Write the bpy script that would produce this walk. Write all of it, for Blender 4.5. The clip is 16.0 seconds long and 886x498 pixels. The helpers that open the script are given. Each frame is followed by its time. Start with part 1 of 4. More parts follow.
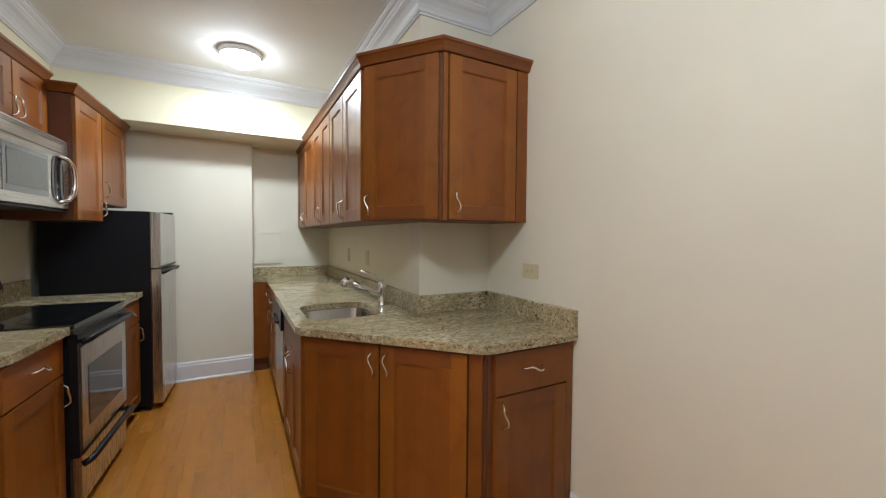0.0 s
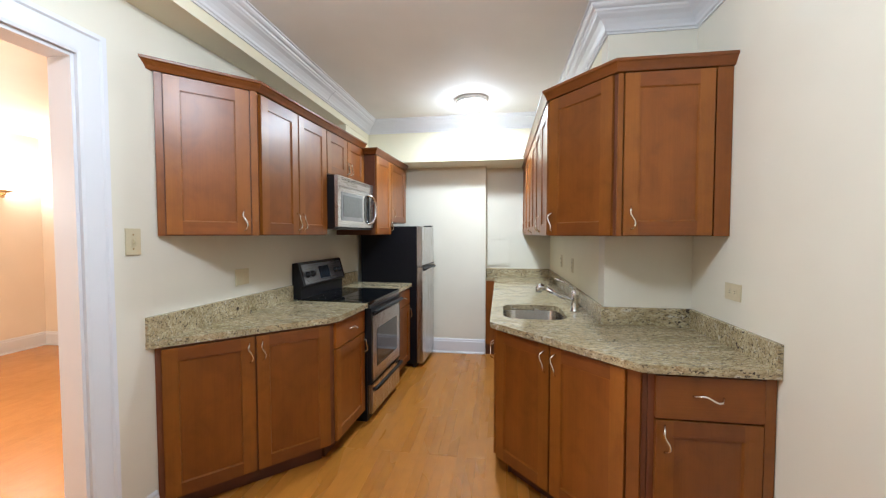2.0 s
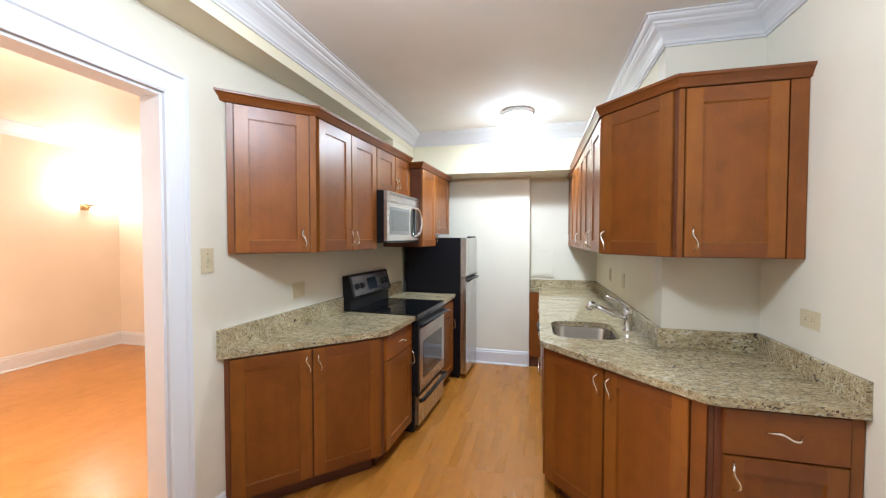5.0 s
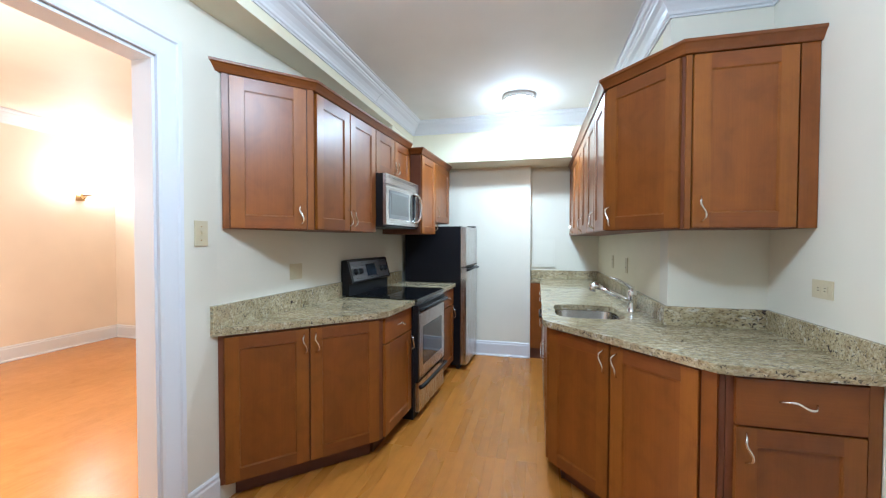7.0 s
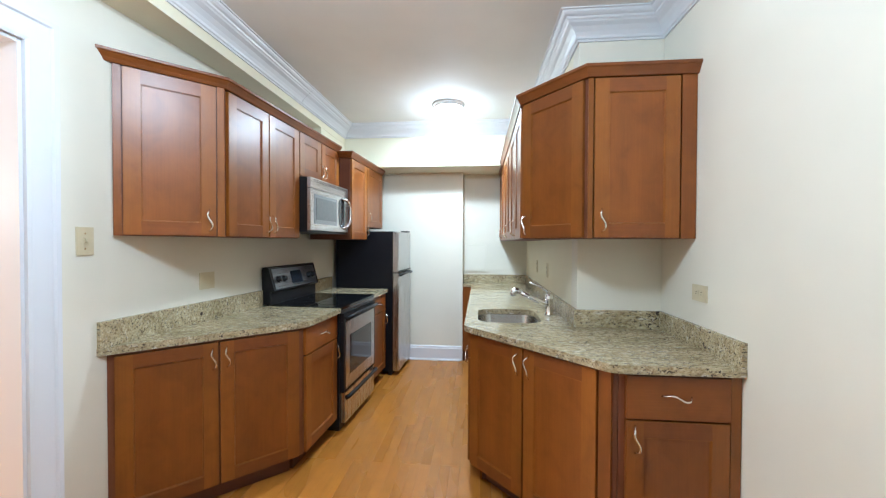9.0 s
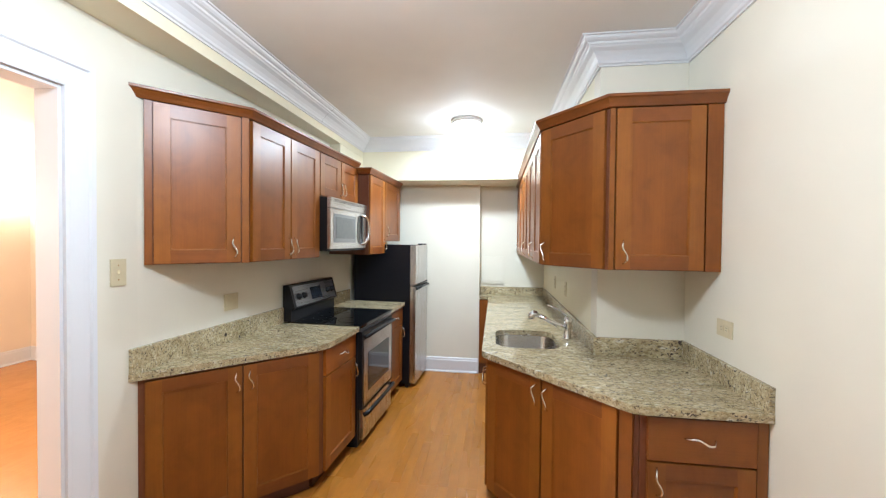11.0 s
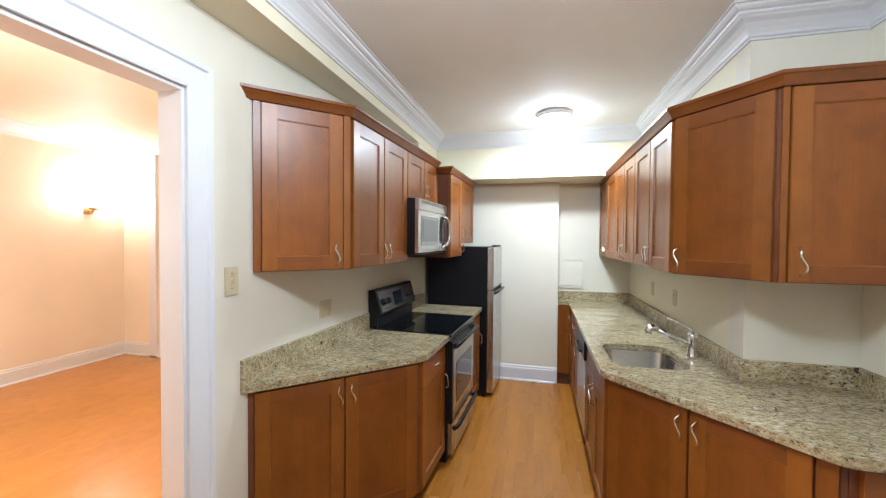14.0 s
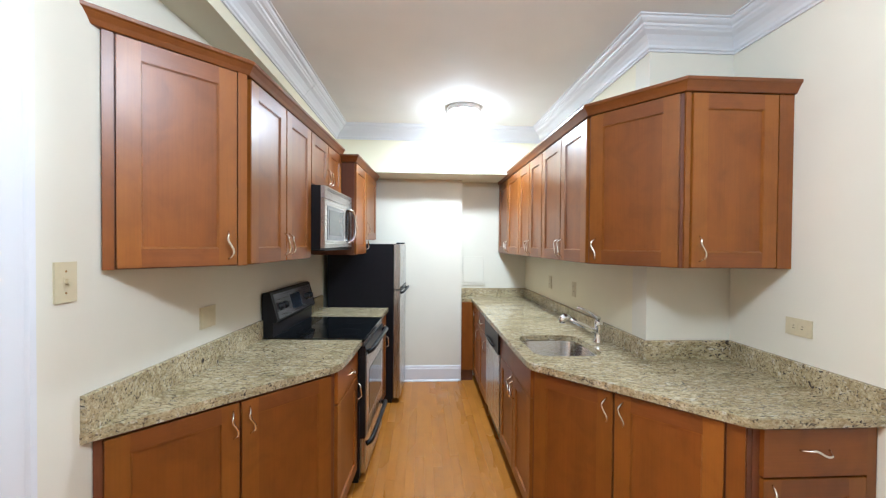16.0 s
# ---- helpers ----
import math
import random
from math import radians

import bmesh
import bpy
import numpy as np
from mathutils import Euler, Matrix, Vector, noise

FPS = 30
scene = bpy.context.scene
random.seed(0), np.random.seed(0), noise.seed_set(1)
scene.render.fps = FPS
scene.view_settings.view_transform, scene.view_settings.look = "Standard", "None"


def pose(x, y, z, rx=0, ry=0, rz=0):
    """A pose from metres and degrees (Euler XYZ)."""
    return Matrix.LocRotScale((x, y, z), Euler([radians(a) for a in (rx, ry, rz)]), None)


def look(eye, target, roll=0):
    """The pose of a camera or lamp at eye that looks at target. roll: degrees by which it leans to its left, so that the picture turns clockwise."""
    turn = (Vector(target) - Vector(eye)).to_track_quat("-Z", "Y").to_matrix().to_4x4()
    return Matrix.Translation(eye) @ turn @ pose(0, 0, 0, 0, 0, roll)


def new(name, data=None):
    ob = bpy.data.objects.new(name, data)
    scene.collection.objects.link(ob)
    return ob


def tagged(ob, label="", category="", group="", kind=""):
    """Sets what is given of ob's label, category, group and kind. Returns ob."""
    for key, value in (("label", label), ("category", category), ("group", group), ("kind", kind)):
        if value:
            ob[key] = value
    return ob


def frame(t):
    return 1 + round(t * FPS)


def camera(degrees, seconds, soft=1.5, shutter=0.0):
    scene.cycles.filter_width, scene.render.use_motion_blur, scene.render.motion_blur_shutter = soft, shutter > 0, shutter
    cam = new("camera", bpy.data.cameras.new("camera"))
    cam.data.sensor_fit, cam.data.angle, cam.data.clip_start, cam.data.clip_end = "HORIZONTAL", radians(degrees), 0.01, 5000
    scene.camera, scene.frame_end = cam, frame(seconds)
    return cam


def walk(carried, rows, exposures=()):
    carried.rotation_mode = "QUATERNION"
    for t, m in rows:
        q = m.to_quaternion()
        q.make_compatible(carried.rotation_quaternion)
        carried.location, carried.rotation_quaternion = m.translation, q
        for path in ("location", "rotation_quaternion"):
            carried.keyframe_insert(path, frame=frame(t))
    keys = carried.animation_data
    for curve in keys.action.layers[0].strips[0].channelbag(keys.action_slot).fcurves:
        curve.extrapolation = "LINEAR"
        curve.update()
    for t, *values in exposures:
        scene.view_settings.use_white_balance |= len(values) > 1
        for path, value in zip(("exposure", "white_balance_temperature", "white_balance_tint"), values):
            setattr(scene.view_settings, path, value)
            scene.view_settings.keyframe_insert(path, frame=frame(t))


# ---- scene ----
cam = camera(98.6, 16.0, 1.2)
PATH = [
    (0, (0.226, 0.173, 1.356), (1.172, 1.933, 1.289), 0.43),
    (0.5, (0.253, 0.036, 1.364), (0.804, 1.957, 1.288), 0.10),
    (1, (0.358, -0.075, 1.408), (0.570, 1.912, 1.328), -0.08),
    (1.5, (0.487, -0.162, 1.423), (0.382, 1.834, 1.345), -0.17),
    (2, (0.523, -0.213, 1.445), (0.228, 1.763, 1.367), -0.05),
    (2.5, (0.517, -0.230, 1.469), (0.164, 1.737, 1.392), 0.11),
    (3, (0.489, -0.229, 1.472), (0.126, 1.736, 1.398), 0.19),
    (3.5, (0.461, -0.232, 1.464), (0.092, 1.732, 1.396), 0.17),
    (4, (0.446, -0.250, 1.467), (0.062, 1.712, 1.403), 0.18),
    (4.5, (0.441, -0.255, 1.470), (0.034, 1.703, 1.413), 0.17),
    (5, (0.451, -0.247, 1.527), (-0.033, 1.693, 1.469), 0.06),
    (7.5, (0.431, -0.191, 1.360), (-0.046, 1.751, 1.320), 0.10),
    (8, (0.503, -0.184, 1.363), (0.183, 1.790, 1.328), 0.19),
    (8.5, (0.557, -0.182, 1.378), (0.366, 1.809, 1.346), 0.21),
    (11, (0.539, -0.191, 1.565), (0.267, 1.790, 1.529), 0.53),
    (11.5, (0.475, -0.174, 1.586), (0.073, 1.785, 1.543), 0.50),
    (12, (0.422, -0.153, 1.612), (-0.065, 1.786, 1.567), 0.46),
    (12.5, (0.349, -0.146, 1.623), (-0.149, 1.791, 1.579), 0.49),
    (13, (0.265, -0.143, 1.621), (-0.232, 1.794, 1.573), 0.54),
    (13.5, (0.210, -0.123, 1.613), (-0.283, 1.814, 1.567), 0.47),
    (14, (0.136, -0.063, 1.600), (-0.352, 1.876, 1.553), 0.44),
    (14.5, (0.066, 0.051, 1.568), (-0.374, 2.001, 1.520), 0.43),
    (15, (0.041, 0.117, 1.558), (-0.222, 2.100, 1.518), 0.41),
    (15.5, (-0.032, 0.126, 1.560), (-0.094, 2.125, 1.530), 0.43),
    (16, (-0.093, 0.120, 1.538), (0.013, 2.117, 1.510), 0.45),
]
EXPOSURES = [(0, -0.48, 5430, 4), (0.5, -0.38, 5330, 4), (1, -0.22, 5230, 4), (1.5, -0.07, 5150, 4), (2, 0.05, 5170, 5), (2.5, 0.12, 5170, 5), (5, 0.2, 5160, 6), (7.5, 0.18, 4530, 0), (8, 0.17, 4670, 1), (8.5, 0.22, 4680, 0), (11, 0.33, 5130, 4), (14, 0.13, 5140, 4), (15, 0.17, 4830, 2), (15.5, 0.27, 4750, 1), (16, 0.31, 5000, 4)]
walk(cam, [(t, look(eye, target, roll)) for t, eye, target, roll in PATH], EXPOSURES)

# ---- world and lights ----
world = bpy.data.worlds.new("world")
scene.world = world
world.use_nodes = True
world.node_tree.nodes["Background"].inputs[0].default_value = (0.7, 0.8, 1.0, 1)
world.node_tree.nodes["Background"].inputs[1].default_value = 0.05


def lamp(name, kind, place, power, colour, size):
    data = bpy.data.lights.new(name, kind)
    data.energy, data.color = power, colour
    if kind == "AREA":
        data.shape, data.size = "DISK", size
    else:
        data.shadow_soft_size = size
    ob = new(name, data)
    ob.location = place
    return ob


CEIL = 2.725
GROUND = -0.03  # heights are counted from 30 mm above the boards
LIV_SCONCE = (-5.50, 3.585)
lamp("kitchen_light", "AREA", (0.255, 3.46, CEIL - 0.115), 29, (1.0, 0.97, 0.90), 0.22)
lamp("kitchen_light_spread", "POINT", (0.255, 3.46, CEIL - 0.21), 6, (1.0, 0.97, 0.90), 0.085)
lamp("dining_light", "POINT", (0.06, 0.53, CEIL - 0.16), 60, (1.0, 0.965, 0.91), 0.11)
# Unseen lamp added to fill the living room and brighten the door reveal.
lamp("living_light", "POINT", (-3.0, 0.7, 1.75), 128, (1.0, 0.78, 0.58), 0.15)
lamp("sconce_light", "POINT", (LIV_SCONCE[0] + 0.13, LIV_SCONCE[1], 2.16), 19, (1.0, 0.80, 0.64), 0.05)


# ---- materials ----
def material(name, rough=0.5, metal=0.0, colour=(0.8, 0.8, 0.8), coat=0.0):
    m = bpy.data.materials.new(name)
    m.use_nodes = True
    b = m.node_tree.nodes["Principled BSDF"]
    b.inputs["Base Color"].default_value = (*colour, 1)
    b.inputs["Roughness"].default_value, b.inputs["Metallic"].default_value = rough, metal
    b.inputs["Coat Weight"].default_value = coat
    return m, m.node_tree.nodes, m.node_tree.links, b


def coords(nodes, links, scale, shift=True):
    """Object coordinates, stretched, and shifted from object to object."""
    tc, mp = nodes.new("ShaderNodeTexCoord"), nodes.new("ShaderNodeMapping")
    mp.inputs["Scale"].default_value = scale
    links.new(tc.outputs["Object"], mp.inputs["Vector"])
    if shift:
        info, mul = nodes.new("ShaderNodeObjectInfo"), nodes.new("ShaderNodeMath")
        mul.operation = "MULTIPLY"
        mul.inputs[1].default_value = 37.0
        links.new(info.outputs["Random"], mul.inputs[0])
        links.new(mul.outputs[0], mp.inputs["Location"])
    return mp.outputs[0]


def noise_of(nodes, links, vector, scale, detail=4.0, rough=0.55, distort=0.0):
    n = nodes.new("ShaderNodeTexNoise")
    n.inputs["Scale"].default_value, n.inputs["Detail"].default_value = scale, detail
    n.inputs["Roughness"].default_value, n.inputs["Distortion"].default_value = rough, distort
    links.new(vector, n.inputs["Vector"])
    return n.outputs["Fac"]


def ramp(nodes, links, fac, stops):
    r = nodes.new("ShaderNodeValToRGB")
    while len(r.color_ramp.elements) < len(stops):
        r.color_ramp.elements.new(0.5)
    for e, (at, c) in zip(r.color_ramp.elements, stops):
        e.position, e.color = at, (*c, 1)
    links.new(fac, r.inputs[0])
    return r.outputs[0]


def mix(nodes, links, a, b, fac, mode="MIX"):
    m = nodes.new("ShaderNodeMix")
    m.data_type, m.blend_type = "RGBA", mode
    for value, socket in ((fac, m.inputs[0]), (a, m.inputs[6]), (b, m.inputs[7])):
        if hasattr(value, "links"):
            links.new(value, socket)
        else:
            socket.default_value = value if socket == m.inputs[0] else (*value, 1)
    return m.outputs[2]


def bump(nodes, links, bsdf, height, strength, distance=0.002):
    b = nodes.new("ShaderNodeBump")
    b.inputs["Strength"].default_value, b.inputs["Distance"].default_value = strength, distance
    links.new(height, b.inputs["Height"])
    links.new(b.outputs[0], bsdf.inputs["Normal"])


def wood(name, light, dark, along, rough, fine=1.0, coat=0.0, vary=0.18, patch=0.8):
    """Stained wood with its grain along one axis (0, 1 or 2)."""
    m, nodes, links, b = material(name, rough, coat=coat)
    b.inputs["Specular IOR Level"].default_value = 0.5
    s = [17.0 * fine] * 3
    s[along] = 0.9 * fine
    v = coords(nodes, links, s)
    grain = noise_of(nodes, links, v, 1.0, 4, 0.5)
    s2 = [2.6] * 3
    s2[along] = 0.7
    broad = noise_of(nodes, links, coords(nodes, links, s2), 1.0, 2, 0.5)
    s3 = [140.0] * 3
    s3[along] = 4.0
    pores = noise_of(nodes, links, coords(nodes, links, s3), 1.0, 3, 0.6)
    mid = tuple((a + c) / 2 for a, c in zip(light, dark))
    low, high = tuple(a * 0.45 + c * 0.55 for a, c in zip(dark, mid)), tuple(a * 0.55 + c * 0.45 for a, c in zip(light, mid))
    c = ramp(nodes, links, grain, [(0.10, low), (0.5, mid), (0.92, high)])
    cloud = noise_of(nodes, links, coords(nodes, links, (1, 1, 0.8) if along == 2 else (1, 1, 1)), 7.5, 4, 0.6, 0.7)
    c = mix(nodes, links, c, ramp(nodes, links, cloud, [(0.32, (0.80, 0.76, 0.72)), (0.52, (1, 1, 1)), (0.70, (1.10, 1.12, 1.12))]), patch, "MULTIPLY")
    c = mix(nodes, links, c, ramp(nodes, links, broad, [(0.3, (0.80, 0.77, 0.74)), (0.7, (1.10, 1.09, 1.08))]), patch, "MULTIPLY")
    c = mix(nodes, links, c, ramp(nodes, links, pores, [(0.35, (0.86, 0.84, 0.82)), (0.6, (1, 1, 1))]), 0.5, "MULTIPLY")
    info, hsv = nodes.new("ShaderNodeObjectInfo"), nodes.new("ShaderNodeHueSaturation")
    mr = nodes.new("ShaderNodeMapRange")
    mr.inputs["To Min"].default_value, mr.inputs["To Max"].default_value = 1 - vary, 1 + vary
    links.new(info.outputs["Random"], mr.inputs["Value"])
    links.new(mr.outputs[0], hsv.inputs["Value"])
    links.new(c, hsv.inputs["Color"])
    links.new(hsv.outputs[0], b.inputs["Base Color"])
    links.new(ramp(nodes, links, broad, [(0.2, (rough - 0.02,) * 3), (0.8, (rough + 0.04,) * 3)]), b.inputs["Roughness"])
    bump(nodes, links, b, pores, 0.12, 0.0006)
    return m


def paint(name, colour, rough=0.6, relief=0.12, mottle=0.05):
    m, nodes, links, b = material(name, rough)
    v = coords(nodes, links, (1, 1, 1), False)
    broad = noise_of(nodes, links, v, 1.1, 3)
    fine = noise_of(nodes, links, v, 260, 3)
    lo, hi = tuple(c * (1 - mottle) for c in colour), tuple(min(1, c * (1 + mottle)) for c in colour)
    links.new(ramp(nodes, links, broad, [(0.3, lo), (0.7, hi)]), b.inputs["Base Color"])
    bump(nodes, links, b, fine, relief, 0.0008)
    return m


def granite(name):
    """Polished beige granite: drifting olive and cream flow, fine grains, brown freckles and black specks."""
    m, nodes, links, b = material(name, 0.14)
    v = coords(nodes, links, (1, 1, 1), False)
    flow = coords(nodes, links, (0.75, 1.5, 1.3), False)
    base = ramp(nodes, links, noise_of(nodes, links, flow, 46, 7, 0.72, 0.5),
                [(0.32, (0.120, 0.086, 0.043)), (0.43, (0.315, 0.252, 0.138)), (0.54, (0.47, 0.400, 0.250)), (0.67, (0.69, 0.625, 0.460))])
    cells = nodes.new("ShaderNodeTexVoronoi")
    cells.inputs["Scale"].default_value, cells.inputs["Randomness"].default_value = 118, 1.0
    wob = nodes.new("ShaderNodeMix")
    wob.data_type = "VECTOR"
    wob.inputs[0].default_value = 0.035
    n = nodes.new("ShaderNodeTexNoise")
    n.inputs["Scale"].default_value, n.inputs["Detail"].default_value = 45, 3
    links.new(flow, n.inputs["Vector"]), links.new(flow, wob.inputs[4]), links.new(n.outputs["Color"], wob.inputs[5])
    links.new(wob.outputs[1], cells.inputs["Vector"])
    sep = nodes.new("ShaderNodeSeparateColor")
    links.new(cells.outputs["Color"], sep.inputs[0])
    grains = ramp(nodes, links, sep.outputs[0], [(0.0, (0.40, 0.325, 0.175)), (0.30, (0.56, 0.505, 0.345)), (0.62, (0.31, 0.25, 0.150)), (0.80, (0.66, 0.625, 0.50))])
    c = mix(nodes, links, base, grains, 0.34)
    drift = ramp(nodes, links, noise_of(nodes, links, coords(nodes, links, (3.2, 7.5, 6.0), False), 1.0, 4, 0.55, 0.6),
                 [(0.32, (0.74, 0.715, 0.60)), (0.50, (0.98, 0.96, 0.89)), (0.68, (1.14, 1.12, 1.06))])
    c = mix(nodes, links, c, drift, 0.9, "MULTIPLY")
    veins = ramp(nodes, links, noise_of(nodes, links, coords(nodes, links, (7, 17, 12), False), 1.0, 5, 0.6, 1.1), [(0.44, (1, 1, 1)), (0.50, (0.60, 0.52, 0.38)), (0.57, (1, 1, 1))])
    c = mix(nodes, links, c, veins, 0.45, "MULTIPLY")
    rust = ramp(nodes, links, noise_of(nodes, links, flow, 26, 5, 0.7, 0.8), [(0.60, (0, 0, 0)), (0.66, (0.6, 0.6, 0.6))])
    c = mix(nodes, links, c, (0.22, 0.125, 0.060), rust)
    pale = ramp(nodes, links, noise_of(nodes, links, flow, 21, 5, 0.65, 0.8), [(0.585, (0, 0, 0)), (0.67, (0.6, 0.6, 0.6))])
    c = mix(nodes, links, c, (0.68, 0.655, 0.55), pale)
    dark = ramp(nodes, links, noise_of(nodes, links, flow, 82, 4, 0.65, 0.1), [(0.575, (0, 0, 0)), (0.615, (0.9, 0.9, 0.9))])
    c = mix(nodes, links, c, (0.055, 0.044, 0.036), dark)
    blots = ramp(nodes, links, noise_of(nodes, links, v, 33, 3, 0.55, 1.2), [(0.655, (0, 0, 0)), (0.685, (1, 1, 1))])
    c = mix(nodes, links, c, (0.05, 0.040, 0.036), blots)
    links.new(c, b.inputs["Base Color"])
    links.new(ramp(nodes, links, dark, [(0, (0.10,) * 3), (1, (0.22,) * 3)]), b.inputs["Roughness"])
    bump(nodes, links, b, noise_of(nodes, links, v, 120, 3), 0.03, 0.0005)
    return m


def brushed(name, colour, rough, along, strength=0.05, fine=300.0):
    m, nodes, links, b = material(name, rough, 1.0, colour)
    s = [fine] * 3
    s[along] = 3.0
    f = noise_of(nodes, links, coords(nodes, links, s), 1.0, 3)
    links.new(ramp(nodes, links, f, [(0.3, (rough - 0.08,) * 3), (0.7, (rough + 0.1,) * 3)]), b.inputs["Roughness"])
    bump(nodes, links, b, f, strength, 0.0003)
    return m


def dull(name, colour, rough, metal=0.0, mottle=0.08, scale=40, relief=0.05):
    m, nodes, links, b = material(name, rough, metal, colour)
    f = noise_of(nodes, links, coords(nodes, links, (1, 1, 1)), scale, 3)
    links.new(ramp(nodes, links, f, [(0.3, tuple(c * (1 - mottle) for c in colour)), (0.7, tuple(min(1, c * (1 + mottle)) for c in colour))]), b.inputs["Base Color"])
    bump(nodes, links, b, f, relief, 0.0006)
    return m


def glow(name, colour, strength):
    m, nodes, links, b = material(name, 0.4, 0, (0.9, 0.9, 0.88))
    b.inputs["Emission Color"].default_value = (*colour, 1)
    b.inputs["Emission Strength"].default_value = strength
    return m


CHERRY = ((0.287, 0.092, 0.0074), (0.162, 0.0455, 0.0036))
WOOD_V = wood("cherry_upright", *CHERRY, 2, 0.35)
WOOD_H = wood("cherry_level", *CHERRY, 0, 0.35)
WOOD_STILE = wood("cherry_stiles", (0.318, 0.112, 0.0098), (0.195, 0.061, 0.0053), 2, 0.34, 1.3)
WOOD_RAIL = wood("cherry_rails", (0.235, 0.073, 0.0092), (0.155, 0.044, 0.0056), 0, 0.35, 1.2)
WOOD_CORNICE = wood("cherry_cornice", (0.185, 0.060, 0.0085), (0.120, 0.034, 0.0050), 0, 0.30)
# Dark-stained carcass sides; the shade in door gaps is put into this colour too.
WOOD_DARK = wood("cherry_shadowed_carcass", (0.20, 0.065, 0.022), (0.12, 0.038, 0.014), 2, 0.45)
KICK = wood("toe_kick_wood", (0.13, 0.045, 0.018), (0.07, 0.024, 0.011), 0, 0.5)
FLOOR = wood("honey_pine_boards", (0.47, 0.200, 0.026), (0.38, 0.147, 0.016), 1, 0.27, 0.8, 0.0, 0.03, 0.45)
LIVING_FLOOR = wood("orange_varnished_boards", (0.60, 0.280, 0.050), (0.52, 0.220, 0.034), 1, 0.24, 0.5, 0.0, 0.04, 0.35)
FLOOR_JOINT = dull("dark_board_gap", (0.24, 0.10, 0.022), 0.6)
WALL = paint("cream_wall_paint", (0.765, 0.735, 0.622), 0.5)
# Yellower paint; warm bounced light on these walls is put into the colour too.
KITCHEN_WALL = paint("yellow_cream_paint_with_bounce", (0.80, 0.755, 0.57), 0.5)
CEILING_PAINT = paint("off_white_ceiling_paint", (0.88, 0.87, 0.845), 0.7)
TRIM = paint("white_gloss_trim_paint", (0.75, 0.76, 0.79), 0.32, 0.05, 0.02)
PEACH = paint("peach_wall_paint", (0.85, 0.745, 0.60), 0.55)
GRANITE = granite("speckled_beige_granite")
STEEL = brushed("brushed_stainless", (0.58, 0.575, 0.57), 0.27, 2)
STEEL_LEVEL = brushed("brushed_stainless_level", (0.60, 0.59, 0.58), 0.28, 0, 0.004, 1100.0)
DARK_STEEL = brushed("dark_brushed_steel", (0.24, 0.24, 0.25), 0.32, 0)
SINK_STEEL = brushed("satin_sink_steel", (0.55, 0.545, 0.54), 0.20, 1, 0.02)
CHROME = material("satin_chrome", 0.17, 1.0, (0.88, 0.89, 0.92))[0]
NICKEL = material("satin_nickel", 0.22, 1.0, (0.80, 0.77, 0.72))[0]
BLACK = dull("black_enamel", (0.010, 0.010, 0.012), 0.34)
BLACK_SIDE = dull("black_textured_steel", (0.006, 0.006, 0.009), 0.42, 0, 0.2, 300, 0.2)
BLACK_GLASS = material("black_ceramic_glass", 0.04, 0.0, (0.006, 0.007, 0.008))[0]
for m in (BLACK, BLACK_SIDE):
    m.node_tree.nodes["Principled BSDF"].inputs["Specular IOR Level"].default_value = 0.28
OVEN_GLASS = material("smoked_oven_glass", 0.05, 0.0, (0.03, 0.03, 0.032))[0]
GREY_MARK = dull("grey_print", (0.015, 0.015, 0.017), 0.12)
ALMOND = dull("almond_plastic", (0.62, 0.55, 0.36), 0.35, 0, 0.03)
SLOT = dull("dark_slot", (0.03, 0.025, 0.02), 0.6)
BRASS = dull("aged_brass", (0.42, 0.26, 0.10), 0.35, 0.8)
LAMP_RIM = dull("pale_satin_metal", (0.82, 0.81, 0.79), 0.35, 0.0, 0.03)
LAMP_GLASS = glow("lit_lamp_glass", (1.0, 0.97, 0.91), 37)
SCONCE_GLASS = glow("lit_sconce_glass", (1.0, 0.88, 0.72), 40)
WINDOW_RIM = dull("grey_window_border", (0.20, 0.20, 0.20), 0.25)
CLOCK_GLASS = material("dim_display_glass", 0.08, 0.0, (0.02, 0.025, 0.035))[0]
PANEL_PAINT = paint("painted_metal_panel", (0.79, 0.76, 0.65), 0.45, 0.05, 0.02)


# ---- mesh helpers ----
def box(bm, a, b, slot=0):
    (x0, y0, z0), (x1, y1, z1) = a, b
    v = [bm.verts.new(p) for p in ((x0, y0, z0), (x1, y0, z0), (x1, y1, z0), (x0, y1, z0), (x0, y0, z1), (x1, y0, z1), (x1, y1, z1), (x0, y1, z1))]
    for f in ((0, 3, 2, 1), (4, 5, 6, 7), (0, 1, 5, 4), (1, 2, 6, 5), (2, 3, 7, 6), (3, 0, 4, 7)):
        bm.faces.new([v[i] for i in f]).material_index = slot
    return bm


def prism(bm, points, z0, z1, slot=0):
    """An upright prism on a polygon given anticlockwise from above."""
    low, high = [bm.verts.new((x, y, z0)) for x, y in points], [bm.verts.new((x, y, z1)) for x, y in points]
    bm.faces.new(low[::-1]).material_index = slot
    bm.faces.new(high).material_index = slot
    for i in range(len(points)):
        j = (i + 1) % len(points)
        bm.faces.new((low[i], low[j], high[j], high[i])).material_index = slot
    return bm


